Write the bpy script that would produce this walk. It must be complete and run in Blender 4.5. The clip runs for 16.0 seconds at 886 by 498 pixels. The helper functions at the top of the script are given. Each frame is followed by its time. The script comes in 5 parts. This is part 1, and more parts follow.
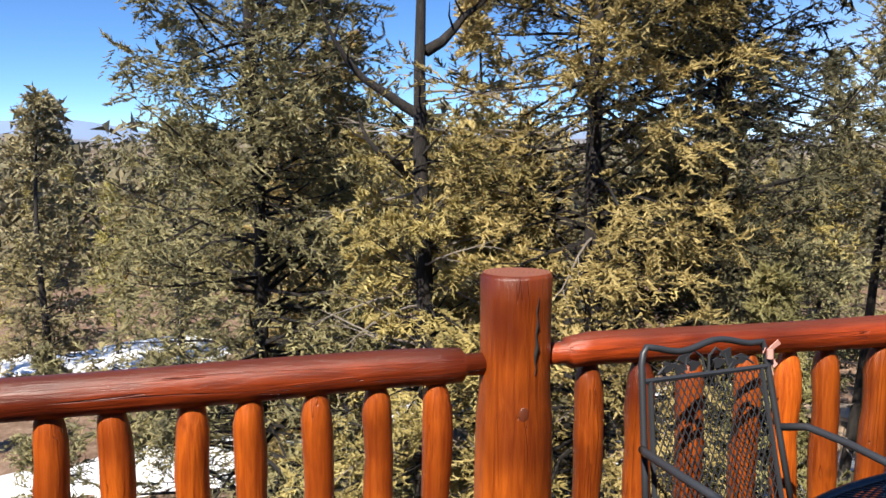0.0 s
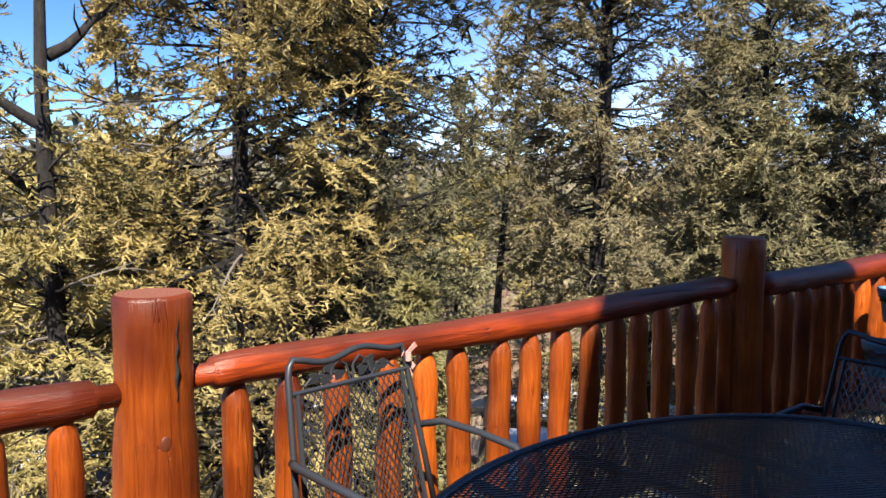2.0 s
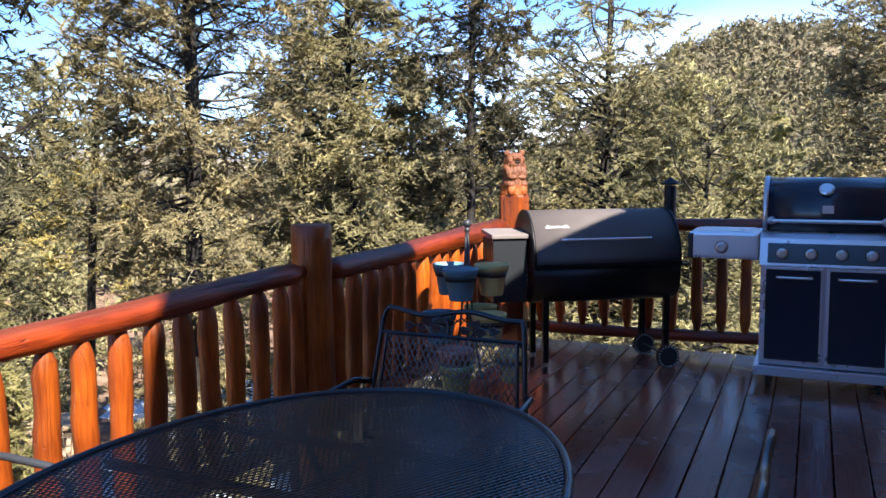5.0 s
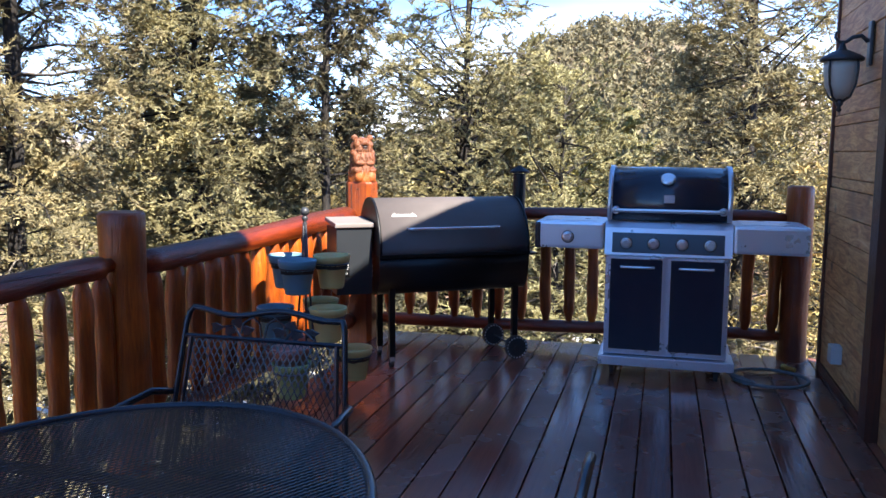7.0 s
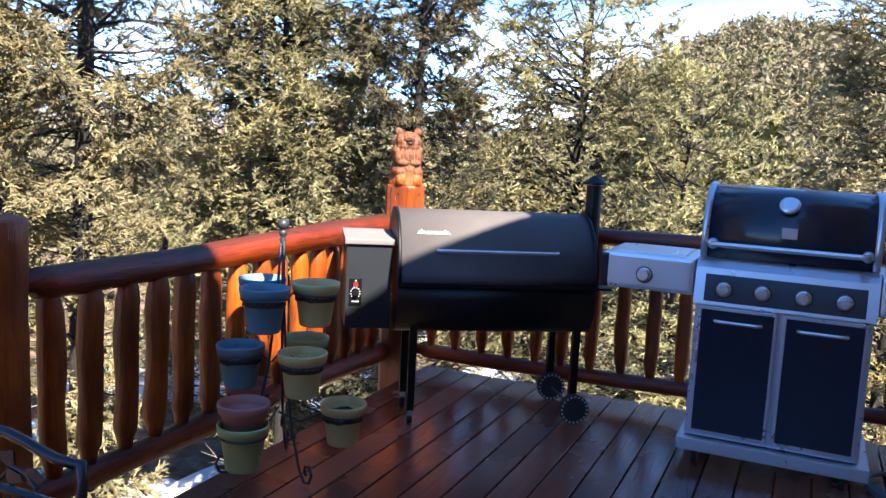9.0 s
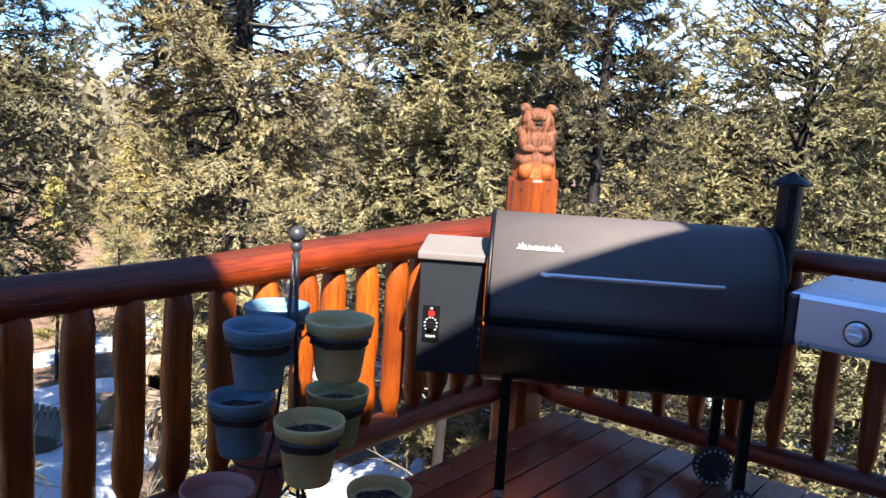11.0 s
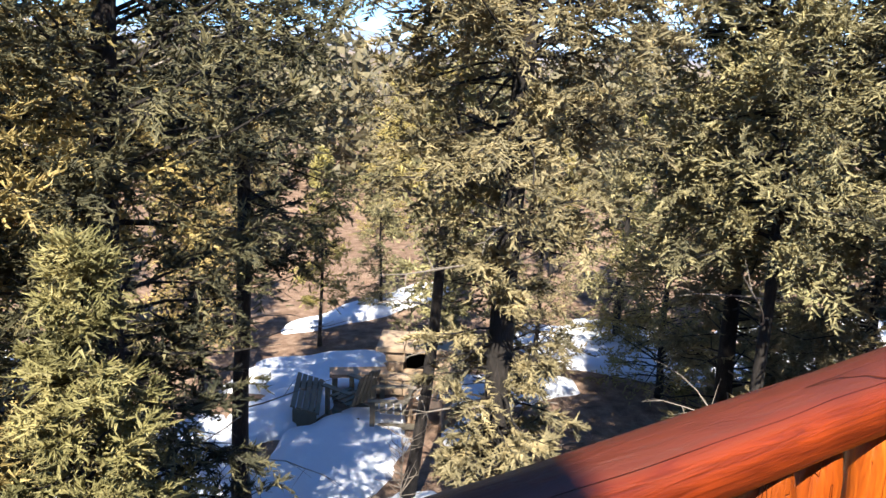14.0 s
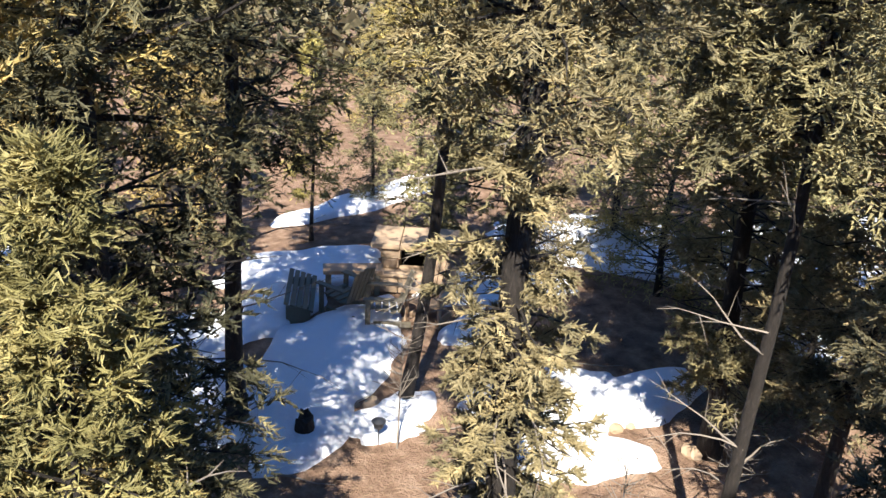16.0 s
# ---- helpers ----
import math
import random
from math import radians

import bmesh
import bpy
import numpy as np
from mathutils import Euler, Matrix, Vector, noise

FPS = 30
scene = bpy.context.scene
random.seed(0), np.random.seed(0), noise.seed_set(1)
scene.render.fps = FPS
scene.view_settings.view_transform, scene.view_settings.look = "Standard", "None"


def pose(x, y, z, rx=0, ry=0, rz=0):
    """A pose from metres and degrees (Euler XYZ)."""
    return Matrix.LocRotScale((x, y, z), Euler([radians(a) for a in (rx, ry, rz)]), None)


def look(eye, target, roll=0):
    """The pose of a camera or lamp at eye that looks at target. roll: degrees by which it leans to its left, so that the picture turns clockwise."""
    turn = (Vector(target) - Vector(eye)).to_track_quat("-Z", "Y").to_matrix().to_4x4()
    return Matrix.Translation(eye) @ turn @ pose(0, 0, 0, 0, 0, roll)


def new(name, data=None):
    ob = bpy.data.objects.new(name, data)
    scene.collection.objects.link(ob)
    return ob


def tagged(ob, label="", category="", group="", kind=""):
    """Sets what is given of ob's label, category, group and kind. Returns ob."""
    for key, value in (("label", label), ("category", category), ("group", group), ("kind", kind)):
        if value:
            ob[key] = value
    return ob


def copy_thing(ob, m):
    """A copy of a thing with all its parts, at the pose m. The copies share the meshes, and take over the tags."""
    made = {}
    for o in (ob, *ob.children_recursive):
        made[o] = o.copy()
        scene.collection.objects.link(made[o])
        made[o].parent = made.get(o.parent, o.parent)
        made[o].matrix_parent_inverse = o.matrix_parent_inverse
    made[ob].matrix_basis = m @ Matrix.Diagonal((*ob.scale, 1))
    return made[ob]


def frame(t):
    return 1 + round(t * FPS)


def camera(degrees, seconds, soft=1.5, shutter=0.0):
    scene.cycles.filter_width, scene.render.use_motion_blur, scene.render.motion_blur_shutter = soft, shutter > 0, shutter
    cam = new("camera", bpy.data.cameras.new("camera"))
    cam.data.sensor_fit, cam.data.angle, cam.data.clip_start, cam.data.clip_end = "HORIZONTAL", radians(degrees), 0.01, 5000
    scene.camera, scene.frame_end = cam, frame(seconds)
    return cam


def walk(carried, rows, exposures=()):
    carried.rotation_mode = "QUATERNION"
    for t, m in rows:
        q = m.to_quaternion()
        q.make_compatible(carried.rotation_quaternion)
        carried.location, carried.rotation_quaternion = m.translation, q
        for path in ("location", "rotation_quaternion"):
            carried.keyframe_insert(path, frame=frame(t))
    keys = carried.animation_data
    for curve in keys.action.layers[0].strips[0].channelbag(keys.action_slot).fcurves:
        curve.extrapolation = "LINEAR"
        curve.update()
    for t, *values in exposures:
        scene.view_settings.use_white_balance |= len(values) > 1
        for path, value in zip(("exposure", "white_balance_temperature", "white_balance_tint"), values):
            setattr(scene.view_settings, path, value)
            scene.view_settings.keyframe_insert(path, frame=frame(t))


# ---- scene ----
cam = camera(56.8, 16.0)
METRES, EYE, TILT, LEAN, TURN = 5.45, 1.36, 0.0, 0.0, -15.0
ROWS = [
    (0.0, 0.0, 0.0, 0.0, 0.02, -6.6, -0.2),
    (0.5, 0.0004, 0.0042, -0.0002, -4.37, -5.9, -0.06),
    (1.0, 0.003, 0.0045, -0.0006, -9.87, -5.28, -0.04),
    (1.5, 0.0051, 0.0028, -0.0004, -17.52, -5.17, -0.05),
    (2.0, 0.0066, 0.003, -0.0014, -23.92, -5.34, -0.34),
    (2.5, 0.0062, 0.0025, -0.001, -28.51, -5.46, -0.8),
    (3.0, 0.0079, -0.0008, -0.0005, -33.06, -5.37, -0.58),
    (3.5, 0.0155, -0.0048, -0.0008, -39.01, -5.27, -0.27),
    (4.0, 0.0216, -0.0104, -0.0012, -43.28, -5.48, -0.01),
    (4.5, 0.0298, -0.0137, -0.0015, -47.28, -5.74, 0.32),
    (7.0, 0.087, -0.0094, -0.0044, -59.97, -6.83, -0.41),
    (7.5, 0.1363, 0.0093, -0.0008, -61.61, -7.18, -0.9),
    (8.0, 0.1959, 0.0131, -0.003, -58.09, -7.89, -2.58),
    (8.5, 0.2545, 0.0184, -0.0032, -53.88, -8.51, -3.2),
    (9.0, 0.3088, 0.0278, 0.0017, -50.47, -7.36, -2.89),
    (11.5, 0.5465, 0.1501, 0.0019, -32.49, -9.92, -2.74),
    (12.0, 0.5727, 0.1972, 0.0078, -29.9, -9.82, -2.2),
    (12.5, 0.5984, 0.2495, 0.0048, -26.48, -9.57, -3.33),
    (13.0, 0.6008, 0.3083, 0.0017, -23.99, -10.32, -3.42),
    (13.5, 0.5923, 0.3588, 0.0029, -21.56, -11.11, -2.06),
    (14.0, 0.5911, 0.4111, 0.0002, -18.03, -12.6, -2.3),
    (14.5, 0.5863, 0.4593, -0.0035, -16.71, -14.54, -3.03),
    (15.0, 0.5759, 0.4974, -0.0051, -17.86, -16.54, -2.76),
    (15.5, 0.5781, 0.5185, -0.0073, -18.51, -18.37, -2.46),
    (16.0, 0.5875, 0.5279, -0.0087, -18.85, -20.36, -3.09),
]
EXPOSURES = [(0.0, 1.05), (2.0, 1.35), (3.5, 1.72), (4.5, 1.85), (7.0, 2.25), (9.0, 2.3), (11.5, 2.0), (13.0, 1.85), (14.5, 1.65), (16.0, 1.6)]
walk(cam, [(t, pose(0, 0, EYE, TILT, LEAN, TURN) @ pose(METRES * x, METRES * y, METRES * z, 90 + pitch, roll, yaw)) for t, x, y, z, yaw, pitch, roll in ROWS], EXPOSURES)

# ---- world, sun, exposure ----
SUN_TO = Vector((-0.42, -0.53, 0.74)).normalized()
world = bpy.data.worlds.new("sky")
scene.world = world
world.use_nodes = True
wn = world.node_tree
wn.nodes.clear()
sky = wn.nodes.new("ShaderNodeTexSky")
sky.sky_type, sky.sun_disc = "NISHITA", False
sky.sun_elevation = math.asin(SUN_TO.z)
sky.sun_rotation = math.atan2(SUN_TO.x, SUN_TO.y)
sky.altitude, sky.air_density, sky.dust_density, sky.ozone_density = 2400, 0.6, 0.0, 4.5
bg = wn.nodes.new("ShaderNodeBackground")
bg.inputs[1].default_value = 0.18
wo = wn.nodes.new("ShaderNodeOutputWorld")
tc, sp = wn.nodes.new("ShaderNodeTexCoord"), wn.nodes.new("ShaderNodeSeparateXYZ")
mp, cn = wn.nodes.new("ShaderNodeMapping"), wn.nodes.new("ShaderNodeTexNoise")
mp.inputs["Scale"].default_value = (2.0, 2.0, 6.0)
cn.inputs["Scale"].default_value, cn.inputs["Detail"].default_value = 1.6, 7
low, puff, mul, mixc = wn.nodes.new("ShaderNodeMapRange"), wn.nodes.new("ShaderNodeMapRange"), wn.nodes.new("ShaderNodeMath"), wn.nodes.new("ShaderNodeMix")
low.inputs["From Min"].default_value, low.inputs["From Max"].default_value = 0.20, 0.03
puff.inputs["From Min"].default_value, puff.inputs["From Max"].default_value = 0.30, 0.56
mul.operation, mixc.data_type = "MULTIPLY", "RGBA"
mixc.inputs[7].default_value = (3.5, 3.7, 4.1, 1)
wn.links.new(tc.outputs["Generated"], sp.inputs[0])
wn.links.new(tc.outputs["Generated"], mp.inputs[0])
wn.links.new(mp.outputs[0], cn.inputs["Vector"])
east, mul2 = wn.nodes.new("ShaderNodeMapRange"), wn.nodes.new("ShaderNodeMath")
east.inputs["From Min"].default_value, east.inputs["From Max"].default_value = 0.45, 0.95
mul2.operation = "MULTIPLY"
wn.links.new(sp.outputs["X"], east.inputs["Value"])
wn.links.new(sp.outputs["Z"], low.inputs["Value"])
wn.links.new(cn.outputs["Fac"], puff.inputs["Value"])
wn.links.new(low.outputs[0], mul.inputs[0])
wn.links.new(puff.outputs[0], mul.inputs[1])
wn.links.new(mul.outputs[0], mul2.inputs[0])
wn.links.new(east.outputs[0], mul2.inputs[1])
wn.links.new(mul2.outputs[0], mixc.inputs[0])
deep = wn.nodes.new("ShaderNodeHueSaturation")
deep.inputs["Saturation"].default_value = 1.12
north = wn.nodes.new("ShaderNodeMapRange")
north.inputs["From Min"].default_value, north.inputs["From Max"].default_value = -0.2, 0.95
north.inputs["To Min"].default_value, north.inputs["To Max"].default_value = 0.9, 0.55
wn.links.new(sp.outputs["Y"], north.inputs["Value"])
wn.links.new(north.outputs[0], deep.inputs["Value"])
wn.links.new(sky.outputs[0], deep.inputs["Color"])
wn.links.new(deep.outputs[0], mixc.inputs[6])
wn.links.new(mixc.outputs[2], bg.inputs[0])
wn.links.new(bg.outputs[0], wo.inputs[0])
sun = new("sun", bpy.data.lights.new("sun", "SUN"))
sun.data.energy, sun.data.angle, sun.data.color = 5.0, radians(0.5), (1.0, 0.93, 0.82)
sun.matrix_world = look((0, 0, 30), tuple(Vector((0, 0, 30)) - SUN_TO))


# ---- materials ----
class Nodes:
    """A small builder of node materials."""

    def __init__(self, name):
        self.mat = bpy.data.materials.new(name)
        self.mat.use_nodes = True
        self.t = self.mat.node_tree
        self.bsdf = self.t.nodes["Principled BSDF"]
        self.out = self.t.nodes["Material Output"]

    def add(self, kind, **values):
        n = self.t.nodes.new(kind)
        for k, v in values.items():
            n.inputs[k.replace("_", " ")].default_value = v
        return n

    def link(self, a, b):
        self.t.links.new(a, b)

    def coords(self, scale=(1, 1, 1), kind="Object"):
        c, m = self.add("ShaderNodeTexCoord"), self.add("ShaderNodeMapping")
        m.inputs["Scale"].default_value = scale
        self.link(c.outputs[kind], m.inputs[0])
        return m.outputs[0]

    def noise(self, at, scale, detail=4, rough=0.55, distortion=0.0):
        n = self.add("ShaderNodeTexNoise", Scale=scale, Detail=detail, Roughness=rough, Distortion=distortion)
        if at is not None:
            self.link(at, n.inputs["Vector"])
        return n.outputs["Fac"]

    def ramp(self, fac, stops):
        r = self.t.nodes.new("ShaderNodeValToRGB")
        e = r.color_ramp.elements
        while len(e) < len(stops):
            e.new(0.5)
        for i, (p, c) in enumerate(stops):
            e[i].position = p
            e[i].color = (*c, 1) if len(c) == 3 else c
        self.link(fac, r.inputs[0])
        return r.outputs[0]

    def mix(self, fac, a, b, mode="MIX"):
        m = self.t.nodes.new("ShaderNodeMix")
        m.data_type, m.blend_type = "RGBA", mode
        for sock, v in ((m.inputs[0], fac), (m.inputs[6], a), (m.inputs[7], b)):
            if isinstance(v, (int, float)):
                sock.default_value = v
            elif isinstance(v, tuple):
                sock.default_value = (*v, 1)
            else:
                self.link(v, sock)
        return m.outputs[2]

    def math(self, op, a, b=0.0):
        m = self.t.nodes.new("ShaderNodeMath")
        m.operation = op
        for sock, v in ((m.inputs[0], a), (m.inputs[1], b)):
            if isinstance(v, (int, float)):
                sock.default_value = v
            else:
                self.link(v, sock)
        return m.outputs[0]

    def bump(self, height, strength=0.3, distance=0.01):
        b = self.add("ShaderNodeBump", Strength=strength, Distance=distance)
        self.link(height, b.inputs["Height"])
        self.link(b.outputs[0], self.bsdf.inputs["Normal"])

    def colour(self, c):
        if isinstance(c, tuple):
            self.bsdf.inputs["Base Color"].default_value = (*c, 1)
        else:
            self.link(c, self.bsdf.inputs["Base Color"])

    def set(self, **values):
        for k, v in values.items():
            sock = self.bsdf.inputs[k.replace("_", " ")]
            if isinstance(v, (int, float, tuple)):
                sock.default_value = v
            else:
                self.link(v, sock)


def simple(name, colour, rough=0.5, metal=0.0, vary=0.15, scale=30, bump=0.1):
    """Paint, metal or plastic with slight wear."""
    n = Nodes(name)
    at = n.coords()
    f = n.noise(at, scale, 5)
    big = n.noise(at, scale * 0.12, 3)
    lo = tuple(c * (1 - vary) for c in colour)
    hi = tuple(min(1, c * (1 + vary)) for c in colour)
    n.colour(n.mix(n.math("MULTIPLY", n.math("ADD", f, big), 0.5), lo, hi))
    r = n.math("ADD", n.math("MULTIPLY", big, 0.2), rough - 0.1)
    n.set(Roughness=r, Metallic=metal)
    if bump:
        n.bump(f, bump, 0.002)
    return n.mat


def stained_log(name, dark, light, along="X", gloss=0.25):
    """Oiled red-orange log with grain, checks and knots along one axis."""
    n = Nodes(name)
    sc = {"X": (1.2, 14, 14), "Z": (14, 14, 1.2)}[along]
    info = n.add("ShaderNodeObjectInfo")
    c = n.add("ShaderNodeTexCoord")
    shift = n.t.nodes.new("ShaderNodeVectorMath")
    shift.operation = "ADD"
    n.link(c.outputs["Object"], shift.inputs[0])
    n.link(n.math("MULTIPLY", info.outputs["Random"], 17.0), shift.inputs[1])
    m = n.add("ShaderNodeMapping")
    m.inputs["Scale"].default_value = sc
    n.link(shift.outputs[0], m.inputs[0])
    grain = n.noise(m.outputs[0], 5, 8, 0.65, 0.6)
    patch = n.noise(shift.outputs[0], 2.2, 3)
    m2 = n.add("ShaderNodeMapping")
    m2.inputs["Scale"].default_value = {"X": (0.3, 10, 10), "Z": (10, 10, 0.3)}[along]
    n.link(shift.outputs[0], m2.inputs[0])
    crack = n.ramp(n.noise(m2.outputs[0], 2.2, 2, 0.5, 0.35 if along == "X" else 0.0), [(0.496, (1, 1, 1)), (0.5, (0.25, 0.25, 0.25) if along == "X" else (0.7, 0.7, 0.7)), (0.504, (1, 1, 1))])
    col = n.mix(n.ramp(grain, [(0.25, (0, 0, 0)), (0.68, (1, 1, 1))]), dark, light)
    col = n.mix(n.ramp(patch, [(0.35, (0, 0, 0)), (0.7, (1, 1, 1))]), col, tuple(c * 0.6 for c in dark))
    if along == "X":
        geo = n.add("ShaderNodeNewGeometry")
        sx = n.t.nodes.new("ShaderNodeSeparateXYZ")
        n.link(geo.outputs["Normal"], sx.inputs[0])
        # Upward faces turn darker and browner, broken up by the grain.
        dark_top = n.ramp(n.math("ADD", sx.outputs["Z"], n.math("MULTIPLY", n.math("SUBTRACT", grain, 0.5), 0.8)), [(0.55, (0, 0, 0)), (0.85, (0.85, 0.85, 0.85))])
        col = n.mix(dark_top, col, (0.090, 0.022, 0.010))
    knot = n.t.nodes.new("ShaderNodeTexVoronoi")
    knot.inputs["Scale"].default_value = 2.1
    n.link(shift.outputs[0], knot.inputs["Vector"])
    kf = n.ramp(knot.outputs["Distance"], [(0.03, (1, 1, 1)), (0.08, (0, 0, 0))])
    col = n.mix(kf, col, tuple(c * 0.25 for c in dark))
    col = n.mix(crack, tuple(c * 0.6 for c in dark), col)
    hue = n.add("ShaderNodeHueSaturation")
    n.link(n.math("ADD", n.math("MULTIPLY", info.outputs["Random"], 0.5), 0.75), hue.inputs["Value"])
    n.link(col, hue.inputs["Color"])
    n.colour(hue.outputs[0])
    n.set(Roughness=n.math("ADD", n.math("MULTIPLY", grain, 0.25), gloss), Specular_IOR_Level=0.5)
    h = n.math("ADD", n.math("MULTIPLY", grain, 0.35), n.math("MULTIPLY", crack, 0.65))
    n.bump(h, 1.0, 0.011)
    return n.mat


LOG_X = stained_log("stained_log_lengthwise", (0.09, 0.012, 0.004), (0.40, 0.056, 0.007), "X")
LOG_Z = stained_log("stained_log_upright", (0.17, 0.024, 0.004), (0.55, 0.120, 0.008), "Z")


def end_grain():
    n = Nodes("log_end_grain")
    at = n.coords()
    w = n.t.nodes.new("ShaderNodeTexWave")
    w.wave_type, w.rings_direction = "RINGS", "Z"
    w.inputs["Scale"].default_value, w.inputs["Distortion"].default_value = 28, 3
    n.link(at, w.inputs[0])
    n.colour(n.mix(w.outputs["Fac"], (0.14, 0.045, 0.026), (0.27, 0.095, 0.05)))
    n.set(Roughness=0.6)
    n.bump(n.noise(at, 60), 0.5, 0.004)
    return n.mat


END = end_grain()


def deck_boards():
    n = Nodes("stained_deck_boards")
    info = n.add("ShaderNodeObjectInfo")
    c = n.add("ShaderNodeTexCoord")
    shift = n.t.nodes.new("ShaderNodeVectorMath")
    shift.operation = "ADD"
    n.link(c.outputs["Object"], shift.inputs[0])
    n.link(n.math("MULTIPLY", info.outputs["Random"], 9.0), shift.inputs[1])
    m = n.add("ShaderNodeMapping")
    m.inputs["Scale"].default_value = (1.0, 16, 16)
    n.link(shift.outputs[0], m.inputs[0])
    g = n.noise(m.outputs[0], 4, 8, 0.65, 0.4)
    big = n.noise(shift.outputs[0], 1.6, 4)
    col = n.mix(g, (0.12, 0.038, 0.025), (0.28, 0.092, 0.056))
    col = n.mix(n.ramp(big, [(0.42, (0, 0, 0)), (0.7, (0.7, 0.7, 0.7))]), col, (0.12, 0.065, 0.05))
    spots = n.ramp(n.noise(shift.outputs[0], 38, 2), [(0.72, (0, 0, 0)), (0.76, (1, 1, 1))])
    col = n.mix(spots, col, (0.16, 0.12, 0.10))
    hue = n.add("ShaderNodeHueSaturation")
    n.link(n.math("ADD", n.math("MULTIPLY", info.outputs["Random"], 0.6), 0.7), hue.inputs["Value"])
    n.link(col, hue.inputs["Color"])
    n.colour(hue.outputs[0])
    n.set(Roughness=n.ramp(big, [(0.36, (0.06, 0.06, 0.06)), (0.52, (0.22, 0.22, 0.22)), (0.66, (0.42, 0.42, 0.42))]), Specular_IOR_Level=0.6)
    n.bump(n.math("ADD", g, n.math("MULTIPLY", big, 0.8)), 0.35, 0.003)
    return n.mat


DECK = deck_boards()


def siding():
    n = Nodes("knotty_board_siding")
    info = n.add("ShaderNodeObjectInfo")
    c = n.add("ShaderNodeTexCoord")
    shift = n.t.nodes.new("ShaderNodeVectorMath")
    shift.operation = "ADD"
    n.link(c.outputs["Object"], shift.inputs[0])
    n.link(n.math("MULTIPLY", info.outputs["Random"], 31.0), shift.inputs[1])
    m = n.add("ShaderNodeMapping")
    m.inputs["Scale"].default_value = (1.3, 9, 9)
    n.link(shift.outputs[0], m.inputs[0])
    g = n.noise(m.outputs[0], 2.2, 8, 0.7, 2.2)
    col = n.ramp(g, [(0.24, (0.15, 0.045, 0.014)), (0.40, (0.42, 0.17, 0.055)), (0.55, (0.66, 0.33, 0.125)), (0.70, (0.78, 0.50, 0.24))])
    knot = n.t.nodes.new("ShaderNodeTexVoronoi")
    knot.inputs["Scale"].default_value = 3.2
    n.link(shift.outputs[0], knot.inputs["Vector"])
    col = n.mix(n.ramp(knot.outputs["Distance"], [(0.06, (1, 1, 1)), (0.16, (0, 0, 0))]), col, (0.035, 0.015, 0.008))
    stain = n.ramp(n.noise(shift.outputs[0], 2.0, 3), [(0.5, (0, 0, 0)), (0.75, (0.6, 0.6, 0.6))])
    col = n.mix(stain, col, (0.15, 0.07, 0.04))
    n.colour(col)
    n.set(Roughness=0.55)
    n.bump(g, 0.4, 0.004)
    return n.mat


SIDING = siding()
TRIM = stained_log("dark_brown_trim", (0.06, 0.015, 0.006), (0.15, 0.034, 0.011), "Z", 0.35)
IRON = simple("dark_grey_iron", (0.04, 0.043, 0.050), 0.42, 0.3)
IRON_BLUE = simple("slate_blue_iron", (0.016, 0.019, 0.028), 0.24, 0.2)
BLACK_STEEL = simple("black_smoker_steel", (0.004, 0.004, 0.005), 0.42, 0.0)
BLACK_STEEL.node_tree.nodes["Principled BSDF"].inputs["Specular IOR Level"].default_value = 0.3
# Dusty black lid; its grey puts the sunlit look into the colour.
LID_GREY = simple("grey_smoker_lid", (0.105, 0.090, 0.087), 0.58, 0.0, 0.2, 12)
LID_GREY.node_tree.nodes["Principled BSDF"].inputs["Specular IOR Level"].default_value = 0.15
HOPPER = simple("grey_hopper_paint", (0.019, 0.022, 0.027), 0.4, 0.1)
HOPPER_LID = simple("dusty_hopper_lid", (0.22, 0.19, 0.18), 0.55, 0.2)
STAINLESS = simple("brushed_stainless", (0.60, 0.63, 0.70), 0.3, 0.7, 0.05, 60, 0.03)
ENAMEL = simple("black_enamel", (0.014, 0.019, 0.034), 0.18, 0.0, 0.2, 20, 0.02)
CHROME = simple("chrome", (0.75, 0.76, 0.78), 0.2, 0.65, 0.05, 20, 0)
RUBBER = simple("black_rubber", (0.02, 0.02, 0.02), 0.7)
BLUE_POT = simple("blue_grey_pot", (0.12, 0.235, 0.30), 0.5, 0, 0.2, 25)
GREEN_POT = simple("green_pot", (0.36, 0.41, 0.17), 0.5, 0, 0.2, 25)
OLIVE_POT = simple("olive_pot", (0.60, 0.47, 0.19), 0.5, 0, 0.2, 25)
RED_POT = simple("terracotta_red_pot", (0.42, 0.18, 0.15), 0.55, 0, 0.2, 25)
SOIL = simple("potting_soil", (0.035, 0.022, 0.015), 0.95, 0, 0.7, 120, 0.8)
PINK = simple("faded_pink_cloth", (0.55, 0.28, 0.24), 0.8)
GREY_BOX = simple("grey_plastic", (0.42, 0.43, 0.42), 0.5)
WHITE = simple("white_print", (0.5, 0.5, 0.5), 0.4)
RED = simple("red_display", (0.45, 0.02, 0.015), 0.3)
# Near-black that stands in for the shade inside holes, cracks and openings.
DARK_HOLE = simple("dark_recess", (0.01, 0.01, 0.01), 0.8)
BRASS = simple("brass", (0.6, 0.42, 0.12), 0.3, 0.9)
HOSE = simple("grey_hose", (0.10, 0.11, 0.12), 0.45)
FROST = simple("frosted_glass", (0.42, 0.42, 0.37), 0.35, 0, 0.12, 8, 0)
GREY_WOOD = simple("weathered_bench_wood", (0.16, 0.14, 0.10), 0.8, 0, 0.35, 14, 0.5)
PALE_WOOD = simple("tan_chair_wood", (0.36, 0.25, 0.16), 0.75, 0, 0.3, 14, 0.5)
STONE = simple("tan_field_stone", (0.36, 0.26, 0.17), 0.85, 0, 0.4, 6, 0.8)


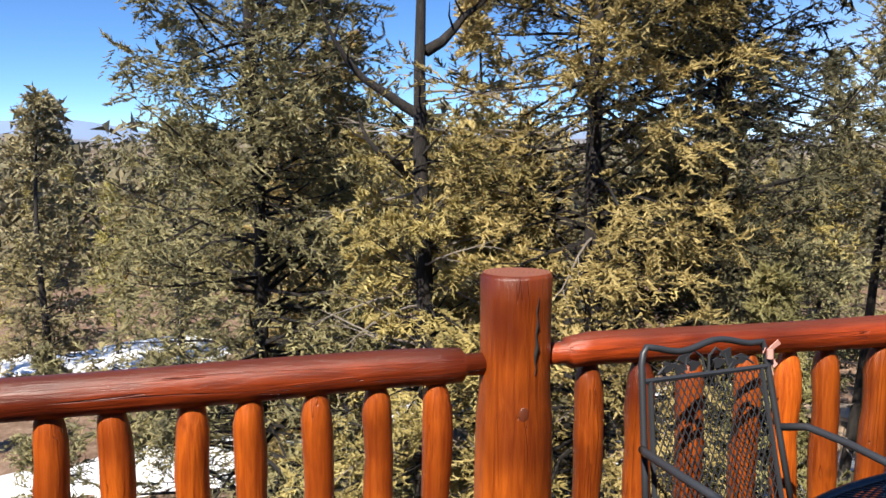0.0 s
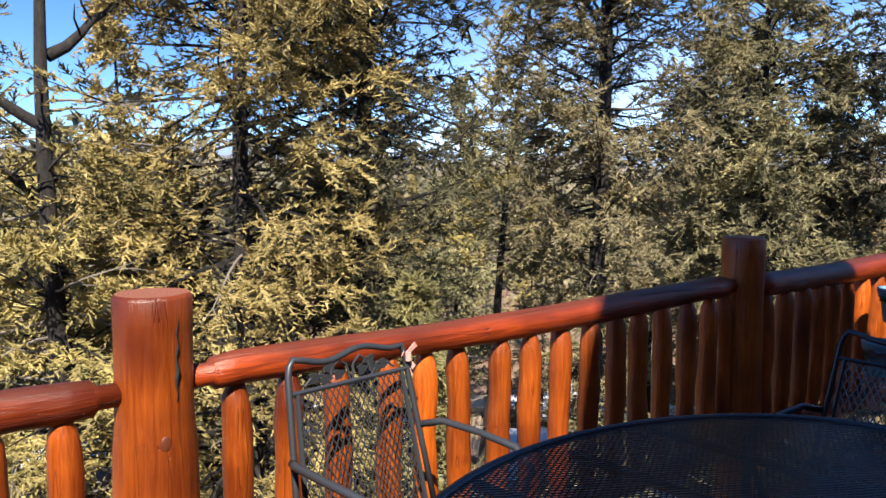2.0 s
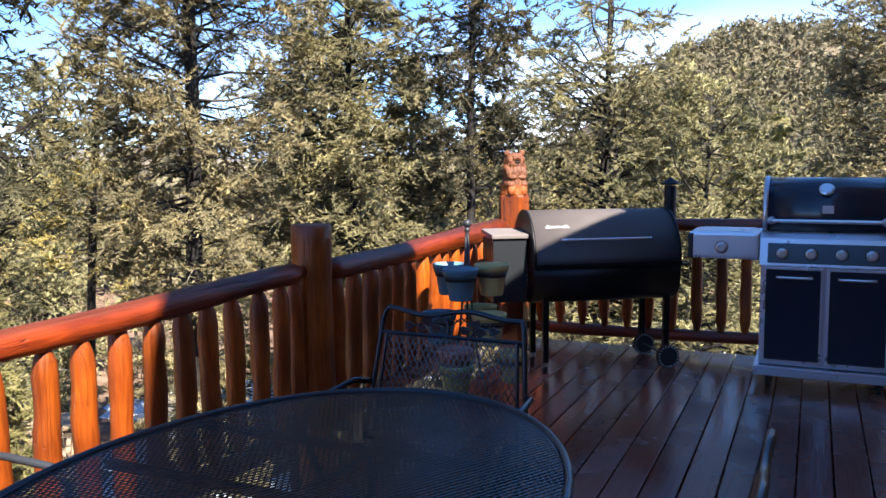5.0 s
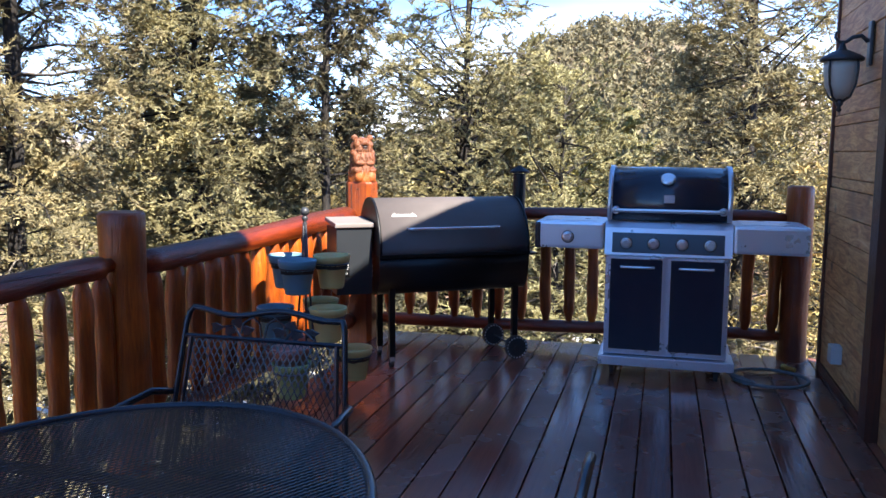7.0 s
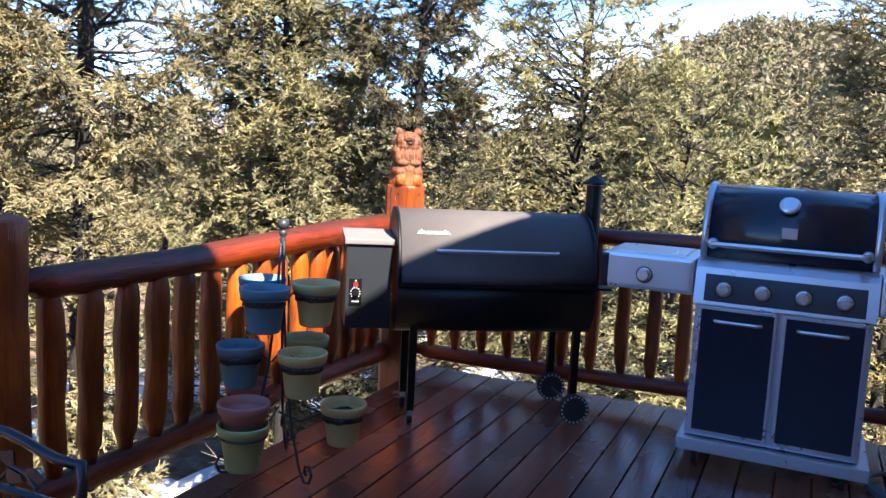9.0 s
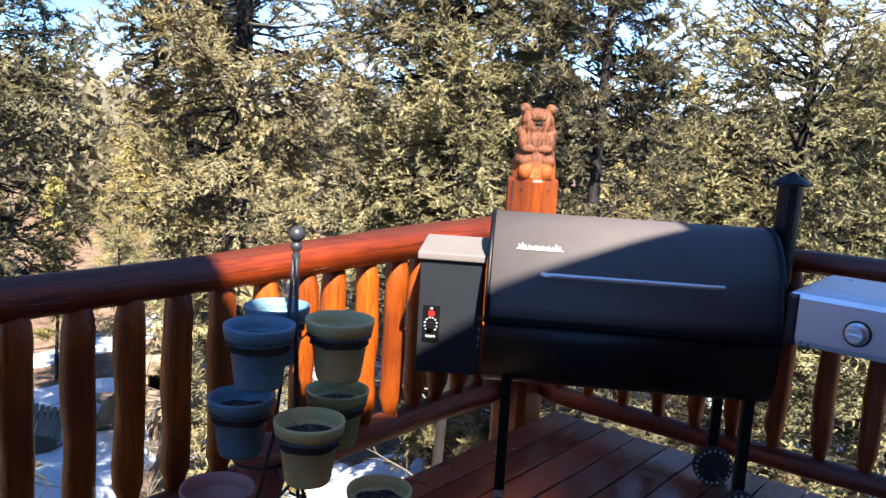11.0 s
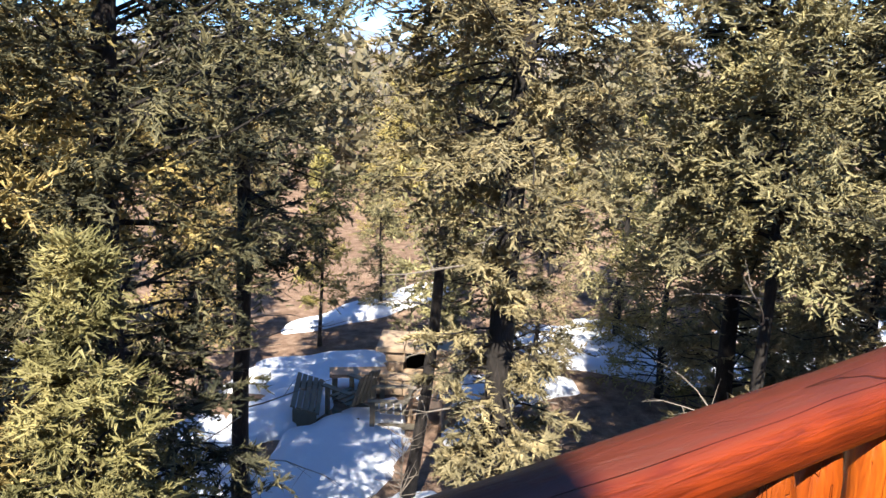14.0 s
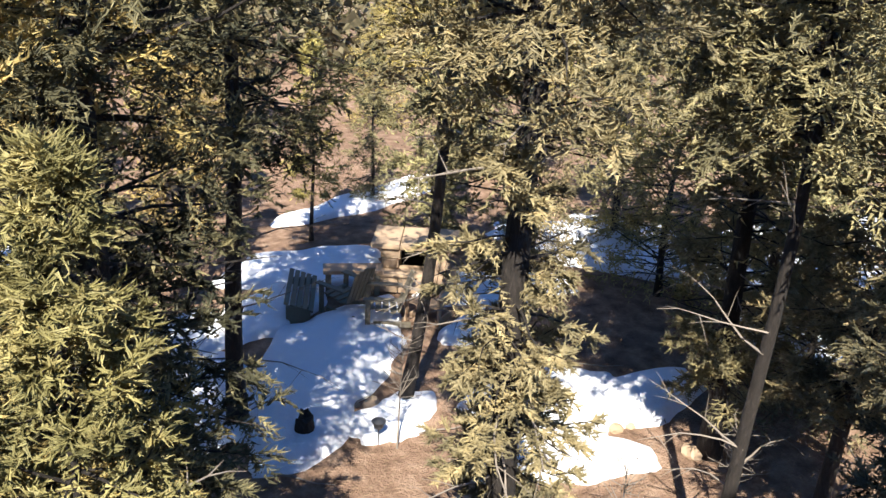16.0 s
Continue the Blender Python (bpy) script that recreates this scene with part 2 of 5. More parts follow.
def snow():
    n = Nodes("old_snow")
    at = n.coords()
    f = n.noise(at, 5, 6)
    dirt = n.ramp(n.noise(at, 22, 6, 0.7), [(0.62, (0, 0, 0)), (0.74, (0.5, 0.5, 0.5))])
    n.colour(n.mix(dirt, (0.72, 0.74, 0.78), (0.36, 0.30, 0.25)))
    n.set(Roughness=0.6)
    n.bump(f, 0.5, 0.05)
    return n.mat


SNOW = snow()


def bark():
    n = Nodes("rough_bark")
    at = n.coords((5, 5, 1.2))
    f = n.noise(at, 6, 8, 0.7, 0.8)
    # Bark tones lowered overall, with the crowns' shade put into the colour.
    n.colour(n.ramp(f, [(0.35, (0.010, 0.008, 0.006)), (0.55, (0.022, 0.017, 0.014)), (0.8, (0.07, 0.056, 0.048))]))
    n.set(Roughness=0.9)
    n.bump(f, 1.0, 0.03)
    return n.mat


BARK = bark()
TWIG = simple("grey_dead_twig", (0.20, 0.17, 0.14), 0.85, 0, 0.35, 20, 0.3)


def foliage(name, a, b, c):
    """Needles: dark green, olive and yellowish sprays, slightly translucent."""
    n = Nodes(name)
    geo, info = n.add("ShaderNodeNewGeometry"), n.add("ShaderNodeObjectInfo")
    at = n.coords()
    big = n.ramp(n.noise(at, 1.1, 3), [(0.36, (0, 0, 0)), (0.66, (1, 1, 1))])
    col = n.mix(big, a, b)
    col = n.mix(n.ramp(n.noise(at, 4.5, 3), [(0.5, (0, 0, 0)), (0.72, (0.8, 0.8, 0.8))]), col, c)
    hue = n.add("ShaderNodeHueSaturation")
    n.link(n.math("ADD", n.math("MULTIPLY", geo.outputs["Random Per Island"], 0.5), 0.75), hue.inputs["Value"])
    n.link(n.math("ADD", n.math("MULTIPLY", info.outputs["Random"], 0.03), 0.485), hue.inputs["Hue"])
    n.link(col, hue.inputs["Color"])
    n.colour(hue.outputs[0])
    n.set(Roughness=0.6, Specular_IOR_Level=0.2)
    tr = n.add("ShaderNodeBsdfTranslucent")
    n.link(hue.outputs[0], tr.inputs[0])
    mx = n.t.nodes.new("ShaderNodeMixShader")
    mx.inputs[0].default_value = 0.11
    n.link(n.bsdf.outputs[0], mx.inputs[1])
    n.link(tr.outputs[0], mx.inputs[2])
    n.link(mx.outputs[0], n.out.inputs[0])
    return n.mat


NEEDLE = foliage("olive_needles", (0.175, 0.145, 0.055), (0.46, 0.375, 0.140), (0.52, 0.42, 0.165))
NEEDLE_G = foliage("green_needles", (0.115, 0.105, 0.062), (0.31, 0.268, 0.135), (0.43, 0.36, 0.18))
NEEDLE_FRESH = foliage("fresh_green_needles", (0.10, 0.096, 0.042), (0.29, 0.255, 0.105), (0.44, 0.37, 0.165))
# Dark fir tone, deepened to put shade over the left firs into colour.
NEEDLE_DARK = foliage("dark_fir_needles", (0.032, 0.034, 0.022), (0.12, 0.110, 0.060), (0.34, 0.29, 0.145))


# ---- ground height ----
def ground_z(x, y):
    d = 0.5 * x + 0.85 * y - 2.0
    z = -4.0 - 1.2 * min(max(d, 0.0) / 8.0, 1.0) + 0.02 * min(max(d - 8.0, 0.0), 20.0)
    r = math.hypot(x, y)
    az = math.degrees(math.atan2(x, y))
    if r < 60:
        z += 0.18 * math.sin(x * 0.55 + 1.3) * math.cos(y * 0.43)
    if r > 60:
        f = min(1, (r - 60) / 240)
        z -= 6 * f * math.exp(-((az - 35) / 50) ** 2)
        z += 5 * math.sin(x * 0.013 + 2) * math.sin(y * 0.017) * f
    # the wooded hill in the east
    hx, hy = x - 245 * math.sin(radians(86.5)), y - 245 * math.cos(radians(86.5))
    z += 41 * math.exp(-(hx * hx + hy * hy) / (2 * 42 ** 2))
    if r > 500:
        f = min(1, (r - 500) / 900)
        ridge = 0.5 + 0.5 * math.sin(az * 0.11 + 1) * math.cos(az * 0.047)
        z += f * (18 + 26 * ridge + 10 * math.sin(az * 0.31))
    if r > 1900:
        f = min(1, (r - 1900) / 1200)
        z += f * (45 + 45 * (0.5 + 0.5 * math.sin(az * 0.17 + 4)) + 14 * math.sin(az * 0.53))
    return z


# ---- mesh helpers ----
def obj(name, bm, material, parent=None, label="", smooth=False, kind=""):
    me = bpy.data.meshes.new(name)
    bm.to_mesh(me)
    bm.free()
    for m in material if isinstance(material, (list, tuple)) else (material,):
        me.materials.append(m)
    if smooth:
        me.polygons.foreach_set("use_smooth", [True] * len(me.polygons))
    ob = new(name, me)
    if parent:
        ob.parent = parent
    return tagged(ob, label, kind=kind)


def part(name, bm, material, parent, label="", smooth=False, kind=""):
    return obj(name, bm, material, parent, label, smooth, kind)


def thing(name, label, category, group="", at=(0, 0, 0), rz=0.0):
    e = new(name)
    e.matrix_basis = pose(*at, 0, 0, rz)
    e.empty_display_size = 0.1
    return tagged(e, label, category, group)


def box(bm, x0, x1, y0, y1, z0, z1, bevel=0.0, m=None):
    vs = [bm.verts.new((x, y, z)) for x in (x0, x1) for y in (y0, y1) for z in (z0, z1)]
    fs = [bm.faces.new([vs[i] for i in f]) for f in ((0, 1, 3, 2), (4, 6, 7, 5), (0, 4, 5, 1), (2, 3, 7, 6), (0, 2, 6, 4), (1, 5, 7, 3))]
    if bevel:
        es = {e for f in fs for e in f.edges}
        r = bmesh.ops.bevel(bm, geom=list(es), offset=bevel, segments=2, profile=0.7, affect="EDGES")
        if m:
            vs = list({v for f in r["faces"] for v in f.verts} | {v for v in vs if v.is_valid})
    if m:
        bmesh.ops.transform(bm, matrix=m, verts=[v for v in vs if v.is_valid])
    return bm


def boxed(*a, **k):
    return box(bmesh.new(), *a, **k)


def tube(bm, pts, radii, sides=8, cap=True, closed=False):
    """A round bar through points, with a radius or one a point."""
    pts = [Vector(p) for p in pts]
    if isinstance(radii, (int, float)):
        radii = [radii] * len(pts)
    rings, up = [], None
    for i, p in enumerate(pts):
        a = pts[i - 1] if i or closed else p
        b = pts[(i + 1) % len(pts)] if i < len(pts) - 1 or closed else p
        d = (b - a).normalized()
        if up is None:
            up = d.orthogonal().normalized()
        up = (up - d * up.dot(d)).normalized()
        side = d.cross(up)
        rings.append([bm.verts.new(p + (up * math.cos(t) + side * math.sin(t)) * radii[i]) for t in (2 * math.pi * k / sides for k in range(sides))])
    n = len(rings)
    for i in range(n if closed else n - 1):
        a, b = rings[i], rings[(i + 1) % n]
        for k in range(sides):
            bm.faces.new((a[k], a[(k + 1) % sides], b[(k + 1) % sides], b[k]))
    if cap and not closed:
        bm.faces.new(rings[0][::-1])
        bm.faces.new(rings[-1])
    return bm


def lathe(bm, profile, sides=24, at=(0, 0, 0), sx=1.0, sy=1.0):
    """Turned shape about z from (radius, height) pairs."""
    rings = []
    for r, z in profile:
        rings.append([bm.verts.new((at[0] + sx * r * math.cos(2 * math.pi * k / sides), at[1] + sy * r * math.sin(2 * math.pi * k / sides), at[2] + z)) for k in range(sides)])
    for a, b in zip(rings, rings[1:]):
        for k in range(sides):
            bm.faces.new((a[k], a[(k + 1) % sides], b[(k + 1) % sides], b[k]))
    bm.faces.new(rings[0][::-1])
    bm.faces.new(rings[-1])
    return bm


def arrays(name, verts, tris, material, parent=None, kind="", label=""):
    me = bpy.data.meshes.new(name)
    me.vertices.add(len(verts))
    me.vertices.foreach_set("co", np.asarray(verts, dtype=np.float32).ravel())
    me.loops.add(len(tris) * 3)
    me.loops.foreach_set("vertex_index", np.asarray(tris, dtype=np.int32).ravel())
    me.polygons.add(len(tris))
    me.polygons.foreach_set("loop_start", np.arange(len(tris), dtype=np.int32) * 3)
    me.update(calc_edges=True)
    me.validate()
    me.materials.append(material)
    ob = new(name, me)
    if parent:
        ob.parent = parent
    return tagged(ob, label, kind=kind)


# ---- ground ----
def make_ground():
    n = Nodes("forest_floor")
    at = n.coords()
    f, g = n.noise(at, 3.0, 8, 0.65), n.noise(at, 26, 5)
    near = n.ramp(f, [(0.3, (0.10, 0.062, 0.042)), (0.5, (0.22, 0.142, 0.100)), (0.72, (0.36, 0.26, 0.19))])
    near = n.mix(n.ramp(g, [(0.5, (0, 0, 0)), (0.7, (0.7, 0.7, 0.7))]), near, (0.22, 0.16, 0.10))
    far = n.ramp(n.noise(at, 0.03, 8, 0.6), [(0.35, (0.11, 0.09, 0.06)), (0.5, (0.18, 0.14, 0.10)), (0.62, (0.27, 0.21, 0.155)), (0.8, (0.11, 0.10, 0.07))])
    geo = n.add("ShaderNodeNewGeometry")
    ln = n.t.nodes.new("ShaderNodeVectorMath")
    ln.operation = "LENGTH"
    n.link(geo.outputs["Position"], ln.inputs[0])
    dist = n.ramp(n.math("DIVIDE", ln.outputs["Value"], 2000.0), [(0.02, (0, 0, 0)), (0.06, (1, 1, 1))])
    # Distance haze is painted in: far ground blends to blue.
    far_haze = n.ramp(n.math("DIVIDE", ln.outputs["Value"], 3000.0), [(0.30, (0, 0, 0)), (0.75, (1, 1, 1))])
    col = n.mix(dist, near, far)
    col = n.mix(far_haze, col, (0.20, 0.27, 0.40))
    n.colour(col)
    n.set(Roughness=0.95, Specular_IOR_Level=0.1)
    n.bump(n.math("ADD", f, g), 0.8, 0.08)
    radii = [0.0] + [1.2 * 1.062 ** i for i in range(132)]
    A = 360
    verts, faces = [], []
    for r in radii[1:]:
        for k in range(A):
            a = 2 * math.pi * k / A
            x, y = 3 + r * math.sin(a), 3 + r * math.cos(a)
            verts.append((x, y, ground_z(x, y)))
    for i in range(len(radii) - 2):
        for k in range(A):
            a, b = i * A + k, i * A + (k + 1) % A
            faces.append((a, a + A, b + A, b))
    faces.append(tuple(range(A - 1, -1, -1))[::-1])
    me = bpy.data.meshes.new("ground")
    me.from_pydata(verts, [], faces)
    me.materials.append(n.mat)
    me.polygons.foreach_set("use_smooth", [True] * len(faces))
    me.update()
    return tagged(new("ground", me), "red-brown forest floor with needles, rising to far wooded hills", kind="structure")


make_ground()


def snow_patch(cx, cy, rx, ry, rot, seed, thick=0.28):
    """A melting sheet of snow with a wavy edge."""
    rng = random.Random(seed)
    ph = [rng.uniform(0, 6.28) for _ in range(5)]
    bm = bmesh.new()
    A, R = 64, 12
    rings = []
    for i in range(R + 1):
        f = i / R
        ring = []
        for k in range(A):
            t = 2 * math.pi * k / A
            w = 1 + 0.14 * math.sin(2 * t + ph[0]) + 0.10 * math.sin(3 * t + ph[1]) + 0.07 * math.sin(5 * t + ph[2]) + 0.05 * math.sin(9 * t + ph[3]) + 0.03 * math.sin(15 * t + ph[4])
            ex, ey = rx * w * f * math.cos(t), ry * w * f * math.sin(t)
            x, y = cx + ex * math.cos(rot) - ey * math.sin(rot), cy + ex * math.sin(rot) + ey * math.cos(rot)
            h = thick * (1 - f ** 5) ** 0.5 * (0.75 + 0.5 * noise.noise(Vector((x * 0.8, y * 0.8, seed)))) - (0.06 if i == R else 0)
            ring.append(bm.verts.new((x, y, ground_z(x, y) + h)))
            if i == 0:
                break
        rings.append(ring)
    for k in range(A):
        bm.faces.new((rings[0][0], rings[1][k], rings[1][(k + 1) % A]))
    for a, b in zip(rings[1:], rings[2:]):
        for k in range(A):
            bm.faces.new((a[k], b[k], b[(k + 1) % A], a[(k + 1) % A]))
    ob = obj("snow_patch", bm, SNOW, smooth=True)
    return tagged(ob, "melting patch of old white snow on the forest floor", kind="structure")


for i, a in enumerate(((8.9, 12.3, 2.3, 1.25, 0.75), (9.2, 10.6, 0.7, 0.5, 0.2), (8.9, 14.6, 1.4, 0.7, 0.5), (10.3, 15.9, 1.9, 0.9, -0.35), (13.2, 13.4, 1.6, 0.8, -0.1), (11.6, 12.2, 0.5, 0.35, 0.3), (12.0, 9.7, 2.0, 0.85, -0.15), (10.9, 8.9, 1.3, 0.65, -0.35),
                       (17.6, 14.2, 3.0, 2.0, -0.75), (19.8, 11.3, 2.8, 1.3, -0.5), (24.0, 11.8, 3.4, 1.2, -0.5), (13.9, 19.6, 2.6, 0.7, 0.2), (6.9, 12.6, 1.1, 1.2, 0.2), (4.7, 14.2, 1.2, 0.8, 0.3), (-0.6, 17.0, 3.6, 1.4, 0.05), (3.4, 18.8, 2.4, 1.1, 0.2),
                       (-4.2, 26.5, 5.0, 1.8, 0.1), (7.2, 14.4, 1.3, 0.7, 0.4), (-3.5, 12.5, 2.4, 1.3, 0.4), (17.2, 9.6, 1.6, 0.9, 0.4), (20.5, 2.6, 2.2, 1.4, 1.3), (23.5, -2.6, 2.6, 1.4, 1.3), (22.3, 6.2, 2.4, 1.2, 1.1), (27.0, 3.0, 3.0, 1.6, 1.4))):
    snow_patch(*a, i + 3)

# ---- deck and railing ----
RAIL_Y, RAIL_X = 2.0, 6.08
DECK_Y1, DECK_X1, WALL_Y = 1.84, 6.15, -1.15


def wobble_bar(bm, p0, p1, r0, r1, n=16, sides=14, seed=0, amp=0.04, neck=0.0, neck_len=0.14):
    """A peeled log between two points, a little uneven; its ends may be turned down to tenons."""
    rng = random.Random(seed)
    p0, p1 = Vector(p0), Vector(p1)
    length = (p1 - p0).length
    ts = [i / n for i in range(n + 1)]
    if neck:
        e = neck_len / length
        ts = [0, e * 0.45, e * 0.55, e] + [e + (1 - 2 * e) * i / n for i in range(1, n)] + [1 - e, 1 - e * 0.55, 1 - e * 0.45, 1]
    ph = rng.uniform(0, 9)
    pts, rs = [], []
    for t in ts:
        r = r0 + (r1 - r0) * t
        r *= 1 + amp * math.sin(t * 9 + ph) + amp * 0.6 * math.sin(t * 23 + ph * 2)
        if neck:
            d = min(t, 1 - t) * length
            if d < neck_len * 0.5:
                r = neck
            elif d < neck_len * 0.99:
                r = r * 0.93
        pts.append(p0.lerp(p1, t) + Vector((0, 0.006 * math.sin(t * 6 + ph), 0.008 * math.sin(t * 5 + ph * 1.7))) * (0 if neck and min(t, 1 - t) * length < neck_len else 1))
        rs.append(r)
    return tube(bm, pts, rs, sides)


def log_thing(name, bm, mats, label, category="railing", group=""):
    ob = obj(name, bm, mats, smooth=True)
    return tagged(ob, label, category, group)


def round_post(name, x, y, r, z1, seed, label, z0=-0.35):
    e = thing(name, label, "post", "log posts of the deck railing", (x, y, 0))
    rng = random.Random(seed)
    bm = bmesh.new()
    S, rings = 32, []
    zs = [z0 + (z1 - z0) * i / 18 for i in range(18)] + [z1 - 0.012, z1]
    ph = [rng.uniform(0, 6.3) for _ in range(4)]
    for j, z in enumerate(zs):
        ring = []
        for k in range(S):
            t = 2 * math.pi * k / S
            rr = r * (1 + 0.025 * math.sin(2 * t + ph[0]) + 0.02 * math.sin(3 * t + z * 2 + ph[1]) + 0.03 * math.sin(z * 7 + ph[2]))
            if z < z1 - 0.36:
                rr *= 1.06
            if j == len(zs) - 1:
                rr -= 0.008
            ring.append(bm.verts.new((rr * math.cos(t), rr * math.sin(t), z)))
        rings.append(ring)
    for a, b in zip(rings, rings[1:]):
        for k in range(S):
            bm.faces.new((a[k], a[(k + 1) % S], b[(k + 1) % S], b[k])).smooth = True
    bm.faces.new(rings[-1]).material_index = 1
    bm.faces.new(rings[0][::-1])
    part("post_body", bm, [LOG_Z, END], e)
    return e


round_post("railing_post", 0.735, RAIL_Y, 0.096, 1.055, 1, "thick orange-red log post with a deep crack, in sun")
def post_crack():
    e = next(o for o in scene.objects if o.name == "railing_post")
    bm = bmesh.new()
    f, rt = Vector((-0.345, -0.938, 0)), Vector((0.938, -0.345, 0))
    pts = []
    for i in range(12):
        a = radians(33 + 1.6 * math.sin(i * 1.9) + i * 0.35)
        pts.append((f * math.cos(a) + rt * math.sin(a)) * 0.094 + Vector((0, 0, 0.80 + 0.20 * i / 11)))
    # Solid dark strip drawn for the shaded inside of the crack.
    tube(bm, pts, [0.001, 0.002, 0.0025, 0.0045, 0.005, 0.003, 0.002, 0.0032, 0.0014, 0.002, 0.001, 0.0008], 7)
    part("deep_crack", bm, DARK_HOLE, e, "dark deep crack")
    bm = bmesh.new()
    a = radians(14)
    c = (f * math.cos(a) + rt * math.sin(a)) * 0.098
    bmesh.ops.create_uvsphere(bm, u_segments=16, v_segments=10, radius=1, matrix=Matrix.Translation(c + Vector((0, 0, 0.70))) @ Matrix.Diagonal((0.014, 0.004, 0.020, 1)))
    part("knot", bm, TRIM, e, "round dark knot", smooth=True)


post_crack()
round_post("railing_post", 3.385, RAIL_Y, 0.185 / 2 * 1.02, 1.075, 2, "thick brown-red log post in the shade, halfway along the deck railing")
round_post("railing_post", 6.08, -1.02, 0.085, 1.13, 3, "dark shaded log post where the far railing meets the house wall", -0.35)
round_post("railing_post", -2.2, RAIL_Y, 0.095, 1.05, 4, "thick orange-red log post in full sun at the railing's near end")


def rail(name, p0, p1, r0, r1, seed, label, neck=0.03):
    """A log rail lying along x locally."""
    p0, p1 = Vector(p0), Vector(p1)
    bm = bmesh.new()
    wobble_bar(bm, (0, 0, 0), ((p1 - p0).length, 0, 0), r0, r1, 26, 18, seed, 0.03, neck)
    ob = log_thing(name, bm, [LOG_X], label, "rail", "log rails of the deck railing")
    d = p1 - p0
    ob.matrix_basis = Matrix.Translation(p0) @ d.to_track_quat("X", "Z").to_matrix().to_4x4()
    return ob


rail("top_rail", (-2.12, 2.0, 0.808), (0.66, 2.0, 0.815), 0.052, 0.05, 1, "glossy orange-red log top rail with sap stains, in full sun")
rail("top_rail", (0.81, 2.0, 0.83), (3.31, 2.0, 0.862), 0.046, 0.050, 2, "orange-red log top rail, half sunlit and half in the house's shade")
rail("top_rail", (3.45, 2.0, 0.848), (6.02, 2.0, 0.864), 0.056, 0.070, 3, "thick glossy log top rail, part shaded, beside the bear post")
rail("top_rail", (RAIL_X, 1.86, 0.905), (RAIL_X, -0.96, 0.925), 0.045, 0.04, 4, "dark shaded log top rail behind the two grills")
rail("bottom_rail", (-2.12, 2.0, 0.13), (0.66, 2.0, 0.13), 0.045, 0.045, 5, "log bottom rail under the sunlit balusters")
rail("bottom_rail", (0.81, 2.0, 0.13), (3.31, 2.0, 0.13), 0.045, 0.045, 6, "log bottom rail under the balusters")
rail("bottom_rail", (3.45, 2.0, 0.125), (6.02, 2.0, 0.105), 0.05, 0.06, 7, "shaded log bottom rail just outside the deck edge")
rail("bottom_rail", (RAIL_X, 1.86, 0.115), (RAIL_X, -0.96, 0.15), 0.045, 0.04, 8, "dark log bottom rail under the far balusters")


def baluster(x, y, z0, z1, r, seed, label):
    rng = random.Random(seed)
    bm = bmesh.new()
    ph = rng.uniform(0, 6)
    zs = [0, 0.06, 0.10] + [0.10 + (z1 - z0 - 0.2) * i / 8 for i in range(1, 8)] + [z1 - z0 - 0.10, z1 - z0 - 0.055, z1 - z0 - 0.02, z1 - z0]
    rs = [r * 0.5, r * 0.72, r] + [r * (1 + 0.05 * math.sin(i + ph)) for i in range(7)] + [r, r * 0.86, r * 0.55, r * 0.45]
    tube(bm, [(0.003 * math.sin(i + ph), 0.002 * math.cos(i * 2 + ph), z) for i, z in enumerate(zs)], rs, 12)
    ob = log_thing("baluster", bm, [LOG_Z], label, "baluster", "log balusters of the deck railing")
    ob.matrix_basis = pose(x, y, z0, rng.uniform(-1, 1), rng.uniform(-1, 1), rng.uniform(0, 360))
    return ob


k = 0
for xs, z1, r, what in (((-1.95, -1.79, -1.63, -1.47, -1.31, -1.15, -0.99, -0.84, -0.69, -0.55), 0.80, 0.037, "sunlit orange log baluster under the top rail"),
                        ((-0.401, -0.255, -0.092, 0.049, 0.211, 0.371, 0.519), 0.80, 0.039, "sunlit orange log baluster with a tapered top"),
                        ((0.951, 1.10, 1.265, 1.44, 1.585, 1.73, 1.887, 2.043), 0.815, 0.040, "sunlit orange log baluster with a tapered top"),
                        ((2.193, 2.35, 2.512, 2.656, 2.811, 2.969, 3.118, 3.25), 0.835, 0.040, "shaded brown-red log baluster"),
                        ((3.589, 3.743, 3.915, 4.063, 4.221, 4.386), 0.835, 0.045, "shaded brown-red log baluster with a pointed top"),
                        ((4.55, 4.72, 4.88, 5.05, 5.20, 5.345, 5.49, 5.64, 5.79), 0.845, 0.045, "glowing orange sunlit log baluster beside the flower pots")):
    for x in xs:
        baluster(x, RAIL_Y, 0.14, z1, r, k, what)
        k += 1
for y in (1.74, 1.583, 1.412, 1.247, 1.081, 0.925, 0.763, 0.59, 0.428, 0.269, 0.10, -0.06, -0.23, -0.40, -0.56, -0.724, -0.891):
    baluster(RAIL_X, y, 0.14, 0.885, 0.038, k, "dark shaded log baluster behind the grills")
    k += 1


# ---- the house ----
def profile_wall(name, pts, y0, y1, mat, label):
    """A wall cut to a profile in x and z."""
    bm = bmesh.new()
    a = [bm.verts.new((x, y0, z)) for x, z in pts]
    b = [bm.verts.new((x, y1, z)) for x, z in pts]
    bm.faces.new(a)
    bm.faces.new(b[::-1])
    for i in range(len(pts)):
        j = (i + 1) % len(pts)
        bm.faces.new((a[i], b[i], b[j], a[j]))
    return tagged(obj(name, bm, mat), label, kind="structure")


